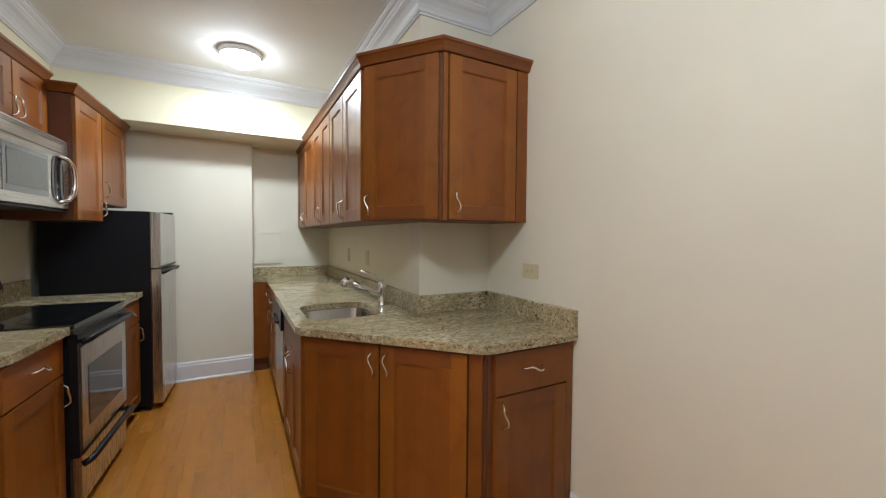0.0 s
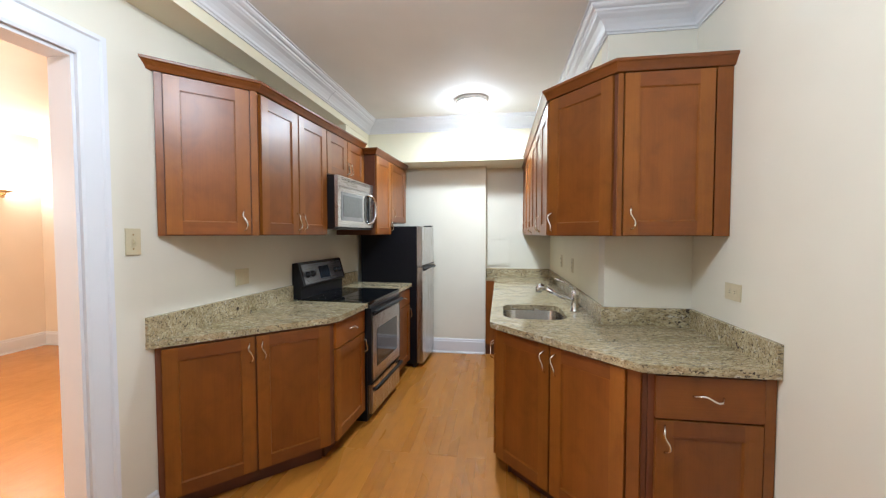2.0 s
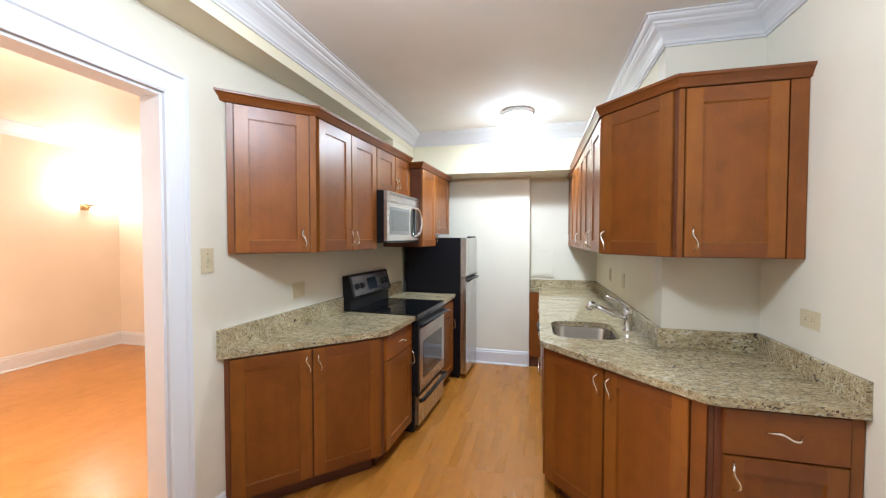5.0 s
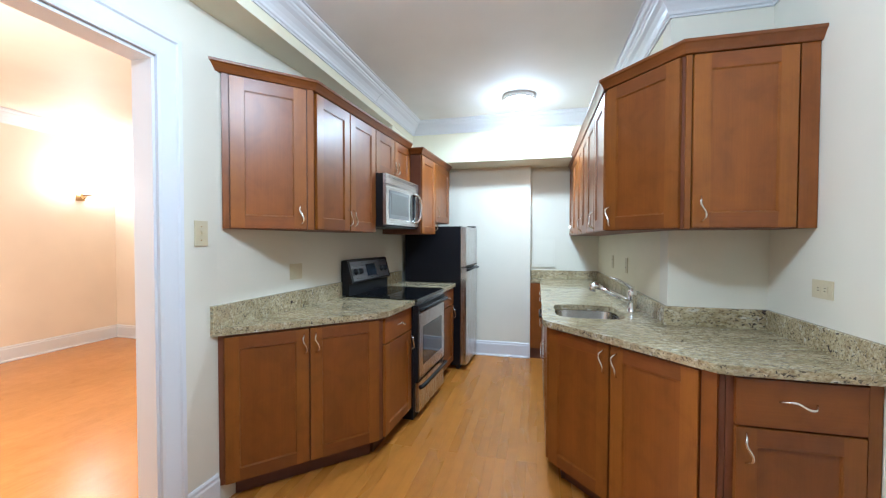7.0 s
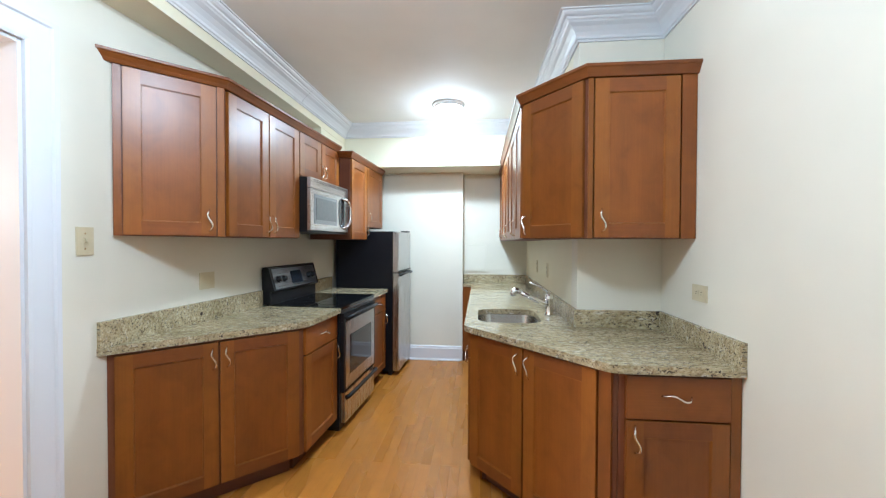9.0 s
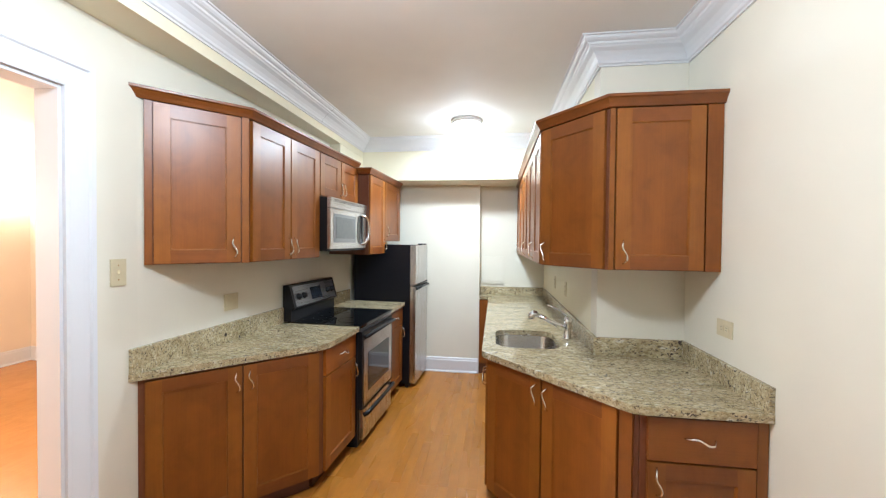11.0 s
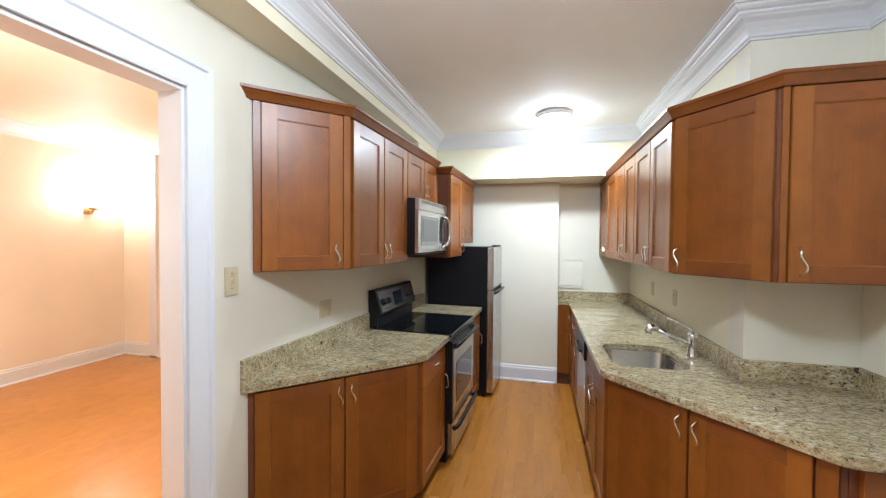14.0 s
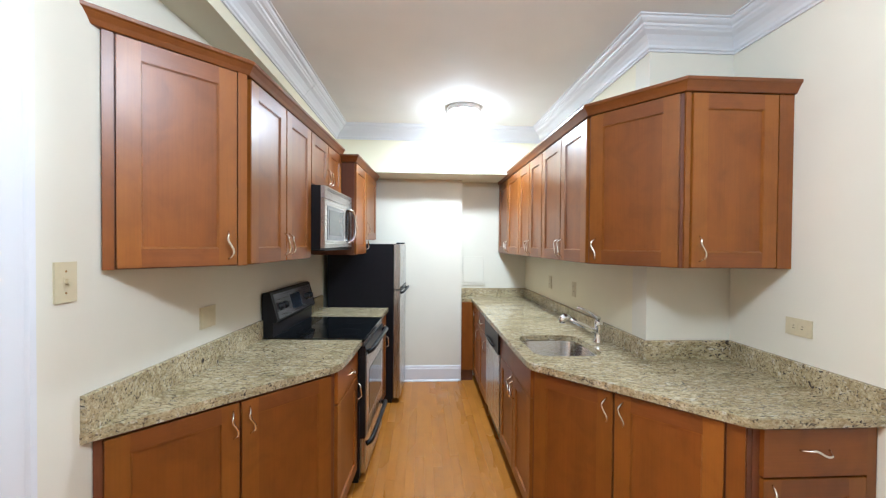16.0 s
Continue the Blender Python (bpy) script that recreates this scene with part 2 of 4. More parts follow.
def tube(bm, points, radius, sides=8, slot=0):
    """A round bar along points; radius may be one number or one for each point."""
    points = [Vector(p) for p in points]
    rings, side = [], None
    for i, p in enumerate(points):
        way = (points[min(i + 1, len(points) - 1)] - points[max(i - 1, 0)]).normalized()
        if side is None:
            side = way.orthogonal().normalized()
        side = (side - way * side.dot(way)).normalized()
        other = way.cross(side)
        r = radius[i] if isinstance(radius, (list, tuple)) else radius
        rings.append([bm.verts.new(p + r * (math.cos(a) * side + math.sin(a) * other)) for a in (2 * math.pi * k / sides for k in range(sides))])
    for one, two in zip(rings, rings[1:]):
        for k in range(sides):
            f = bm.faces.new((one[k], one[(k + 1) % sides], two[(k + 1) % sides], two[k]))
            f.smooth, f.material_index = True, slot
    bm.faces.new(rings[0][::-1]).material_index = slot
    bm.faces.new(rings[-1]).material_index = slot
    return bm


def lathe(bm, profile, sides=40, slot=0, centre=(0, 0), caps=True):
    """A turned shape from (radius, z) pairs."""
    rings = [[bm.verts.new((centre[0] + r * math.cos(2 * math.pi * k / sides), centre[1] + r * math.sin(2 * math.pi * k / sides), z)) for k in range(sides)] for r, z in profile]
    for one, two in zip(rings, rings[1:]):
        for k in range(sides):
            f = bm.faces.new((one[k], one[(k + 1) % sides], two[(k + 1) % sides], two[k]))
            f.smooth, f.material_index = True, slot
    for ring in (rings[0], rings[-1]) if caps else ():
        bm.faces.new(ring).material_index = slot
    bmesh.ops.recalc_face_normals(bm, faces=bm.faces)
    return bm


def sweep(bm, path, profile, slot=0):
    """A moulding along a level path, mitred at its corners. Profile: (distance to the right of the path, z), a closed outline."""
    path = [Vector(p) for p in path]
    rings = []
    for i, p in enumerate(path):
        ways = [(b - a).normalized() for a, b in zip(path, path[1:])]
        before, after = ways[max(i - 1, 0)], ways[min(i, len(ways) - 1)]
        n1, n2 = Vector((before.y, -before.x)), Vector((after.y, -after.x))
        across = (n1 + n2) / (1 + n1.dot(n2))
        rings.append([bm.verts.new((p.x + across.x * d, p.y + across.y * d, z)) for d, z in profile])
    n = len(profile)
    for one, two in zip(rings, rings[1:]):
        for k in range(n):
            bm.faces.new((one[k], one[(k + 1) % n], two[(k + 1) % n], two[k])).material_index = slot
    bm.faces.new(rings[0]).material_index = slot
    bm.faces.new(rings[-1][::-1]).material_index = slot
    bmesh.ops.recalc_face_normals(bm, faces=bm.faces)
    return bm


def eased(bm, offset=0.002, segments=1):
    """Rounds the sharp edges of a small mesh."""
    edges = [e for e in bm.edges if len(e.link_faces) == 2 and e.calc_face_angle(0) > 0.5]
    bmesh.ops.bevel(bm, geom=edges, offset=offset, segments=segments, affect="EDGES", clamp_overlap=True)
    return bm


def meshed(name, bm, materials):
    bmesh.ops.recalc_face_normals(bm, faces=bm.faces)
    data = bpy.data.meshes.new(name)
    bm.to_mesh(data)
    bm.free()
    for m in materials if isinstance(materials, (list, tuple)) else (materials,):
        data.materials.append(m)
    return data


def part(name, bm, materials, parent, label="", at=None):
    ob = new(name, meshed(name, bm, materials))
    ob.parent = parent
    if at is not None:
        ob.matrix_basis = at
    return tagged(ob, label)


def thing(name, at, label, category, group=""):
    ob = new(name)
    ob.empty_display_size = 0.05
    ob.matrix_basis = at
    return tagged(ob, label, category, group)


def solid(name, bm, materials, label="", category="", kind="", at=None):
    ob = new(name, meshed(name, bm, materials))
    if at is not None:
        ob.matrix_basis = at
    return tagged(ob, label, category, "", kind)


# ---- the plan ----
LEFT, RIGHT, INNER, RETURN = -1.195, 1.612, 1.135, 2.146
COLUMN, ALCOVE, BACK = 4.45, 4.62, -3.3
BANK = pose(LEFT, 1.45, 0, 0, 0, -3.0)  # the cooker's side: local x out of the wall, local y along it
DOOR_Y0, DOOR_Y1, DOOR_TOP, JAMB = 0.22, 1.125, 2.18, 0.094
LIV_X, LIV_Y, LIV_Y0, LIV_CEIL = -5.50, 4.02, -1.6, 2.86


def bank(x, y):
    p = BANK @ Vector((x, y, 0))
    return (p.x, p.y)


# ---- structure ----
def wall(name, points, z0, z1, label, materials=None):
    return solid(name, prism(bmesh.new(), points, z0 or GROUND - 0.02, z1), materials or WALL, label, "wall", "structure")


T = 0.14
FAR_LEFT = bank(0, 2.96)
wall("wall_right", [(RIGHT, BACK), (RIGHT + T, BACK), (RIGHT + T, RETURN + T), (RIGHT, RETURN + T)], 0, CEIL, "cream painted plaster wall beside the counter")
wall("wall_return", [(INNER, RETURN), (RIGHT, RETURN), (RIGHT, RETURN + T), (INNER, RETURN + T)], 0, CEIL, "short cream return wall behind the corner counter")
# The yellow light bounced onto the sink wall is put into its colour.
wall("wall_inner", [(INNER, RETURN + T), (INNER + T, RETURN + T), (INNER + T, ALCOVE + T), (INNER, ALCOVE + T)], 0, CEIL, "cream kitchen wall behind the sink", KITCHEN_WALL)
wall("wall_alcove", [(0.352, ALCOVE), (INNER, ALCOVE), (INNER, ALCOVE + T), (0.352, ALCOVE + T)], 0, CEIL, "cream end wall in the counter's recess")
wall("wall_end", [(-1.3, COLUMN), (0.352, COLUMN), (0.352, ALCOVE + T), (-1.3, ALCOVE + T)], 0, CEIL, "cream end wall beside the refrigerator")
wall("wall_cooker", [(LEFT - JAMB, DOOR_Y1), (LEFT, DOOR_Y1), (LEFT, 1.45), FAR_LEFT, (FAR_LEFT[0], COLUMN + 0.1), (LEFT - JAMB, COLUMN + 0.1)], 0, CEIL, "cream kitchen wall behind the cooker")
wall("wall_left", [(LEFT - JAMB, BACK), (LEFT, BACK), (LEFT, DOOR_Y0), (LEFT - JAMB, DOOR_Y0)], 0, CEIL, "cream wall beside the doorway")
wall("wall_over_door", [(LEFT - JAMB, DOOR_Y0), (LEFT, DOOR_Y0), (LEFT, DOOR_Y1), (LEFT - JAMB, DOOR_Y1)], DOOR_TOP, CEIL, "cream wall over the doorway")
# Unseen wall added to close the room; its distance sets the bounced light.
wall("wall_behind", [(LEFT - JAMB, BACK - T), (RIGHT + T, BACK - T), (RIGHT + T, BACK), (LEFT - JAMB, BACK)], 0, CEIL, "plain unseen cream wall added to close the dining room")
solid("ceiling", prism(bmesh.new(), [(LEFT - JAMB, BACK - T), (RIGHT + T, BACK - T), (RIGHT + T, ALCOVE + T), (LEFT - JAMB, ALCOVE + T)], CEIL, CEIL + 0.1), CEILING_PAINT, "off-white painted plaster ceiling", "ceiling", "structure")
SOFFIT, SOFFIT_Z, SOFFIT_END = -0.98, 2.525, 3.40
wall("soffit_wall", [(LEFT - 0.001, BACK), (SOFFIT, BACK), (SOFFIT, COLUMN), (LEFT - 0.001, COLUMN)], SOFFIT_Z, CEIL - 0.001, "cream boxed soffit over the wall cabinets", KITCHEN_WALL)
wall("soffit_end_wall", [(LEFT + 0.02, SOFFIT_END), (SOFFIT - 0.002, SOFFIT_END), (SOFFIT - 0.002, COLUMN - 0.002), (LEFT + 0.02, COLUMN - 0.002)], 2.1, SOFFIT_Z - 0.001, "cream boxed duct below the soffit", KITCHEN_WALL)
BEAM, BEAM_Z = 4.05, 2.262
wall("beam", [(SOFFIT, BEAM), (INNER, BEAM), (INNER, ALCOVE), (0.352, ALCOVE), (0.352, COLUMN), (SOFFIT, COLUMN)], BEAM_Z, CEIL - 0.001, "cream boxed beam across the kitchen's end", KITCHEN_WALL)

# living room beyond the doorway
wall("living_wall_far", [(LIV_X - T, LIV_Y0), (LIV_X, LIV_Y0), (LIV_X, LIV_Y + T), (LIV_X - T, LIV_Y + T)], 0, LIV_CEIL, "peach lit living room wall with a sconce", PEACH)
wall("living_wall_side", [(LIV_X, LIV_Y), (LEFT - JAMB, LIV_Y), (LEFT - JAMB, LIV_Y + T), (LIV_X, LIV_Y + T)], 0, LIV_CEIL, "peach lit living room side wall", PEACH)
wall("living_wall_near", [(LIV_X, LIV_Y0 - T), (LEFT - JAMB, LIV_Y0 - T), (LEFT - JAMB, LIV_Y0), (LIV_X, LIV_Y0)], 0, LIV_CEIL, "plain peach wall closing the living room", PEACH)
for z0, z1, y0, y1 in ((0, LIV_CEIL, LIV_Y0, DOOR_Y0), (0, LIV_CEIL, DOOR_Y1, LIV_Y), (DOOR_TOP, LIV_CEIL, DOOR_Y0, DOOR_Y1)):
    wall("living_wall_door", [(LEFT - JAMB - 0.012, y0), (LEFT - JAMB, y0), (LEFT - JAMB, y1), (LEFT - JAMB - 0.012, y1)], z0, z1, "peach plaster on the doorway's far side", PEACH)
solid("living_ceiling", prism(bmesh.new(), [(LIV_X - T, LIV_Y0 - T), (LEFT - JAMB, LIV_Y0 - T), (LEFT - JAMB, LIV_Y + T), (LIV_X - T, LIV_Y + T)], LIV_CEIL, LIV_CEIL + 0.1), PEACH, "warm lit living room ceiling", "ceiling", "structure")

CROWN = [(0, -0.150), (0.010, -0.150), (0.012, -0.140), (0.020, -0.134), (0.024, -0.120), (0.036, -0.100), (0.056, -0.076), (0.078, -0.060), (0.084, -0.052),
         (0.092, -0.046), (0.096, -0.036), (0.108, -0.030), (0.118, -0.020), (0.122, -0.010), (0.132, -0.008), (0.132, 0), (0, 0)]
crown = [(d, CEIL - 0.001 + z * 0.9) for d, z in CROWN]
solid("crown_moulding", sweep(bmesh.new(), [(SOFFIT, BACK), (SOFFIT, 2.960)], [(d, z - 0.0012) for d, z in crown]), TRIM, "white plaster crown moulding with an open joint", "moulding", "structure")
solid("crown_moulding", sweep(bmesh.new(), [(SOFFIT, 2.9650), (SOFFIT, BEAM), (INNER, BEAM), (INNER, RETURN), (RIGHT, RETURN), (RIGHT, BACK)], crown), TRIM,
      "white stepped plaster crown moulding", "moulding", "structure")
solid("living_crown", sweep(bmesh.new(), [(LIV_X, LIV_Y0), (LIV_X, LIV_Y), (LEFT - JAMB - 0.02, LIV_Y)], [(d, LIV_CEIL - 0.001 + z) for d, z in CROWN]), TRIM, "white crown moulding in the living room", "moulding", "structure")
BASE = [(d, GROUND + 0.0005 + h) for d, h in ((0, 0), (0.030, 0), (0.030, 0.012), (0.018, 0.022), (0.018, 0.145), (0.013, 0.155), (0.013, 0.168), (0.006, 0.180), (0, 0.180))]
solid("baseboard", sweep(bmesh.new(), [(-1.0, COLUMN), (0.352, COLUMN), (0.352, 4.44)], BASE), TRIM, "white baseboard with a moulded cap", "baseboard", "structure")
solid("baseboard_right", sweep(bmesh.new(), [(RIGHT, 1.44), (RIGHT, BACK), (LEFT, BACK), (LEFT, 0.1)], BASE), TRIM, "white baseboard along the dining wall", "baseboard", "structure")
solid("baseboard_stub", sweep(bmesh.new(), [(LEFT, 1.236), (LEFT, 1.436)], BASE), TRIM, "short white baseboard beside the door casing", "baseboard", "structure")
solid("living_baseboard", sweep(bmesh.new(), [(LIV_X, LIV_Y0), (LIV_X, LIV_Y), (LEFT - JAMB - 0.02, LIV_Y)], BASE), TRIM, "white living room baseboard", "baseboard", "structure")

# cased doorway
CAS = [(0, 0), (0, 0.018), (0.012, 0.022), (0.085, 0.022), (0.092, 0.030), (0.110, 0.030), (0.110, 0)]  # across, proud


def casing(side):
    """One moulded architrave round the doorway, on the given face of the wall."""
    bm = bmesh.new()
    face = LEFT if side > 0 else LEFT - JAMB - 0.012
    for y, s in ((DOOR_Y1, 1), (DOOR_Y0, -1)):
        rings = []
        for z, mitre in ((GROUND, 0), (DOOR_TOP, 1)):
            rings.append([bm.verts.new((face + side * p, y + s * a, z + mitre * a)) for a, p in CAS])
        for k in range(len(CAS)):
            bm.faces.new((rings[0][k], rings[0][(k + 1) % len(CAS)], rings[1][(k + 1) % len(CAS)], rings[1][k]))
    rings = [[bm.verts.new((face + side * p, y + s * a, DOOR_TOP + a)) for a, p in CAS] for y, s in ((DOOR_Y0, -1), (DOOR_Y1, 1))]
    for k in range(len(CAS)):
        bm.faces.new((rings[0][k], rings[0][(k + 1) % len(CAS)], rings[1][(k + 1) % len(CAS)], rings[1][k]))
    return bm


doorway = thing("door_1", pose(0, 0, 0), "white painted cased doorway without a door", "doorway")
doorway["kind"] = "structure"
part("casing", casing(1), TRIM, doorway)
part("casing", casing(-1), TRIM, doorway)
lining = bmesh.new()
for y0, y1 in ((DOOR_Y1 - 0.014, DOOR_Y1 - 0.001), (DOOR_Y0 + 0.001, DOOR_Y0 + 0.014)):
    box(lining, (LEFT - JAMB - 0.014, y0, GROUND), (LEFT + 0.003, y1, DOOR_TOP - 0.001))
box(lining, (LEFT - JAMB - 0.014, DOOR_Y0 + 0.015, DOOR_TOP - 0.015), (LEFT + 0.003, DOOR_Y1 - 0.015, DOOR_TOP - 0.001))
part("jamb_lining", lining, TRIM, doorway)
# ---- things: cabinets ----
GAP = 0.009


def door_mesh(w, h, rail=0.070, thick=0.020):
    """A shaker door in one piece, its lower left front corner at the origin, the front towards -y: stiles, rails and a recessed panel."""
    bm = bmesh.new()
    xs, zs = (0, rail, w - rail, w), (0, rail, h - rail, h)
    g = [[bm.verts.new((x, -thick, z)) for z in zs] for x in xs]
    deep = [[bm.verts.new((x, -thick + 0.009, z)) for z in (rail + 0.003, h - rail - 0.003)] for x in (rail + 0.003, w - rail - 0.003)]
    back = [[bm.verts.new((x, 0, z)) for z in (0, h)] for x in (0, w)]
    for i in range(3):
        for j in range(3):
            if (i, j) != (1, 1):
                bm.faces.new((g[i][j], g[i + 1][j], g[i + 1][j + 1], g[i][j + 1])).material_index = 1 if i == 1 else 0
    hole, sunk = [g[1][1], g[2][1], g[2][2], g[1][2]], [deep[0][0], deep[1][0], deep[1][1], deep[0][1]]
    for k in range(4):
        bm.faces.new((hole[k], hole[(k + 1) % 4], sunk[(k + 1) % 4], sunk[k]))
    bm.faces.new(sunk).material_index = 2
    low, high, left, right = [g[i][0] for i in range(4)], [g[i][3] for i in range(4)], g[0], g[3]
    bm.faces.new((*low, back[1][0], back[0][0]))
    bm.faces.new((*high, back[1][1], back[0][1]))
    bm.faces.new((*left, back[0][1], back[0][0]))
    bm.faces.new((*right, back[1][1], back[1][0]))
    bm.faces.new((back[0][0], back[1][0], back[1][1], back[0][1]))
    bmesh.ops.recalc_face_normals(bm, faces=bm.faces)
    rim = [e for e in bm.edges if len(e.link_faces) == 2 and e.calc_face_angle(0) > 1.0]
    bmesh.ops.bevel(bm, geom=rim, offset=0.0022, segments=2, affect="EDGES", clamp_overlap=True)
    return bm


def slab_mesh(w, h, thick=0.020):
    return eased(box(bmesh.new(), (0, -thick, 0), (w, 0, h), 0), 0.003, 2)


def pull_mesh(level):
    """A wavy bow pull, 115 mm long, on two short posts."""
    bm, pts, rad = bmesh.new(), [], []
    for i in range(19):
        s = i / 18
        out = -0.027 * min(1.0, math.sin(math.pi * s) * 2.2) - 0.001
        sway = 0.0115 * math.sin(2 * math.pi * s)
        pts.append((-0.0575 + 0.115 * s, out, sway) if level else (sway, out, -0.0575 + 0.115 * s))
        rad.append(0.0034 + 0.0020 * math.sin(math.pi * s))
    return tube(bm, pts, rad, 8)


PULL_UP, PULL_LEVEL = meshed("pull", pull_mesh(False), NICKEL), meshed("pull", pull_mesh(True), NICKEL)


def pull(parent, x, z, level=False):
    ob = new("handle", PULL_LEVEL if level else PULL_UP)
    ob.parent = parent
    ob.matrix_basis = pose(x, -0.020, z)
    return tagged(ob, "wavy satin nickel pull")


def front(cab, x, z, w, h, handle=None, drawer=False):
    """A door or drawer front on the cabinet's face; handle: its place on the front, or None."""
    if drawer:
        ob = part("drawer_front", slab_mesh(w - GAP, h - GAP), WOOD_H, cab, at=pose(x + GAP / 2, 0, z + GAP / 2))
    else:
        ob = part("door", door_mesh(w - GAP, h - GAP), [WOOD_STILE, WOOD_RAIL, WOOD_V], cab, at=pose(x + GAP / 2, 0, z + GAP / 2))
    if handle:
        pull(ob, *handle, level=drawer)
    return ob


def carcass(cab, points, z0, z1, kick=None):
    """The body on a polygon, and below it the recessed toe kick on another."""
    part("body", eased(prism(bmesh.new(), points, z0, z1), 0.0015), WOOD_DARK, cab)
    if kick:
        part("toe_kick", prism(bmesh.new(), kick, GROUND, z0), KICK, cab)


UP, UP_TOP, FAR_TOP = 1.438, 2.255, 2.205
LOW, LOW_TOP = 0.075, 0.874


def plain(w, d):
    return [(0, 0), (w, 0), (w, d), (0, d)]


def cabinet(name, at, w, d, z0, z1, label, group, kick=True):
    cab = thing(name, at, label, "cabinet", group)
    carcass(cab, plain(w, d), z0, z1, [(0, 0.07), (w, 0.07), (w, d), (0, d)] if kick else None)
    return cab


RUN = pose(0, 0, 0, 0, 0, 90)  # faces out of the cooker's wall
UPPER_D = 0.328

# cooker's side, wall cabinets
cab = cabinet("wall_cabinet", BANK @ pose(UPPER_D - 0.02, 0.400, 0) @ RUN, 0.771, UPPER_D - 0.025, UP, UP_TOP, "reddish cherry shaker wall cabinet with two doors", "cooker side wall cabinets", False)
front(cab, 0, UP, 0.3855, UP_TOP - UP, (0.3855 - 0.032, 0.085))
front(cab, 0.3855, UP, 0.3855, UP_TOP - UP, (0.032, 0.085))
cab = cabinet("wall_cabinet", BANK @ pose(UPPER_D - 0.02, 1.172, 0) @ RUN, 0.722, UPPER_D - 0.025, 1.915, UP_TOP, "short cherry wall cabinet above the microwave", "cooker side wall cabinets", False)
front(cab, 0, 1.915, 0.361, UP_TOP - 1.915, (0.361 - 0.032, 0.09))
front(cab, 0.361, 1.915, 0.361, UP_TOP - 1.915, (0.032, 0.09))
cab = cabinet("wall_cabinet", BANK @ pose(0.43, 1.896, 0) @ RUN, 0.42, 0.40, UP, FAR_TOP, "deep cherry wall cabinet beside the microwave", "cooker side wall cabinets", False)
front(cab, 0, UP, 0.42, FAR_TOP - UP, (0.42 - 0.036, 0.09))
cab = cabinet("wall_cabinet", BANK @ pose(0.43, 2.318, 0) @ RUN, 0.53, 0.40, 1.57, FAR_TOP, "deep cherry wall cabinet above the refrigerator", "cooker side wall cabinets", False)
front(cab, 0, 1.57, 0.53, FAR_TOP - 1.57, (0.036, 0.10))


def angled(name, at, p0, p1, rest, z0, z1, label, group, kick=None):
    """A corner cabinet whose face runs from p0 to p1 and whose other corners are rest; returns it and the face's length."""
    way = Vector(p1) - Vector(p0)
    m = at @ pose(p0[0], p0[1], 0, 0, 0, math.degrees(math.atan2(way.y, way.x)))
    back = m.inverted() @ at
    local = [(back @ Vector((*p, 0))).to_2d() for p in (p0, p1, *rest)]
    low = [(back @ Vector((*p, 0))).to_2d() for p in kick] if kick else None
    cab = thing(name, m, label, "cabinet", group)
    carcass(cab, local, z0, z1, low)
    return cab, way.length


# angled wall cabinet at the start of the cooker's side
cab, w = angled("wall_cabinet", BANK, (0.003, 0.034), (UPPER_D - 0.012, 0.386), [(UPPER_D - 0.02, 0.399), (0.003, 0.399)], UP, UP_TOP, "angled cherry shaker wall cabinet with one door", "cooker side wall cabinets")
front(cab, 0.032, UP, w - 0.072, UP_TOP - UP, (w - 0.072 - 0.042, 0.082))
part("corner_stile", eased(box(bmesh.new(), (w - 0.038, -0.014, UP), (w - 0.002, 0.0, UP_TOP)), 0.001), WOOD_STILE, cab)
part("side_stile", eased(box(bmesh.new(), (0.0, -0.012, UP), (0.031, 0.0, UP_TOP)), 0.001), WOOD_V, cab)

CORNICE = [(-0.02, 0), (0.022, 0), (0.025, 0.005), (0.031, 0.018), (0.043, 0.037), (0.050, 0.042), (0.050, 0.056), (-0.02, 0.056)]


def cornice(points, z, label):
    bm = sweep(bmesh.new(), points, [(d, z + h) for d, h in CORNICE])
    return solid("cabinet_cornice", eased(bm, 0.0012), WOOD_CORNICE, label, "cornice")


cornice([bank(-0.05, -0.0247), bank(UPPER_D - 0.02, 0.392), bank(UPPER_D - 0.02, 1.890)], UP_TOP + 0.001, "flared cherry cornice along the cooker side cabinets")
cornice([bank(0.06, 1.896), bank(0.43, 1.896), bank(0.43, 2.86)], FAR_TOP + 0.001, "flared cherry cornice on the deep cabinets")

# cooker's side, base cabinets and granite
COUNTER, SLAB = 0.914, 0.036
L_END, L_C1, L_C2 = (0.0, -0.052), (0.655, 0.682), (0.655, 1.170)
cab, w = angled("base_cabinet", BANK, (0.004, -0.004), (0.614, 0.686), [(0.614, 0.693), (0.004, 0.693)], LOW, LOW_TOP, "angled cherry base cabinet with two tall doors", "cooker side base cabinets",
                [(0.004, 0.10), (0.53, 0.675), (0.004, 0.675)])
front(cab, 0.022, LOW, (w - 0.045) / 2, LOW_TOP - LOW - 0.006, ((w - 0.045) / 2 - 0.034, LOW_TOP - LOW - 0.102))
front(cab, 0.022 + (w - 0.045) / 2, LOW, (w - 0.045) / 2, LOW_TOP - LOW - 0.006, (0.034, LOW_TOP - LOW - 0.102))


def drawer_base(at, w, d, label, group, hand=1, split=0.175):
    cab = cabinet("base_cabinet", at, w, d, LOW, LOW_TOP, label, group)
    top = LOW_TOP - 0.006
    front(cab, 0, top - split, w, split, (w / 2, split / 2), True)
    front(cab, 0, LOW, w, top - split - LOW, ((w - 0.036) if hand > 0 else 0.036, top - split - LOW - 0.10))
    return cab


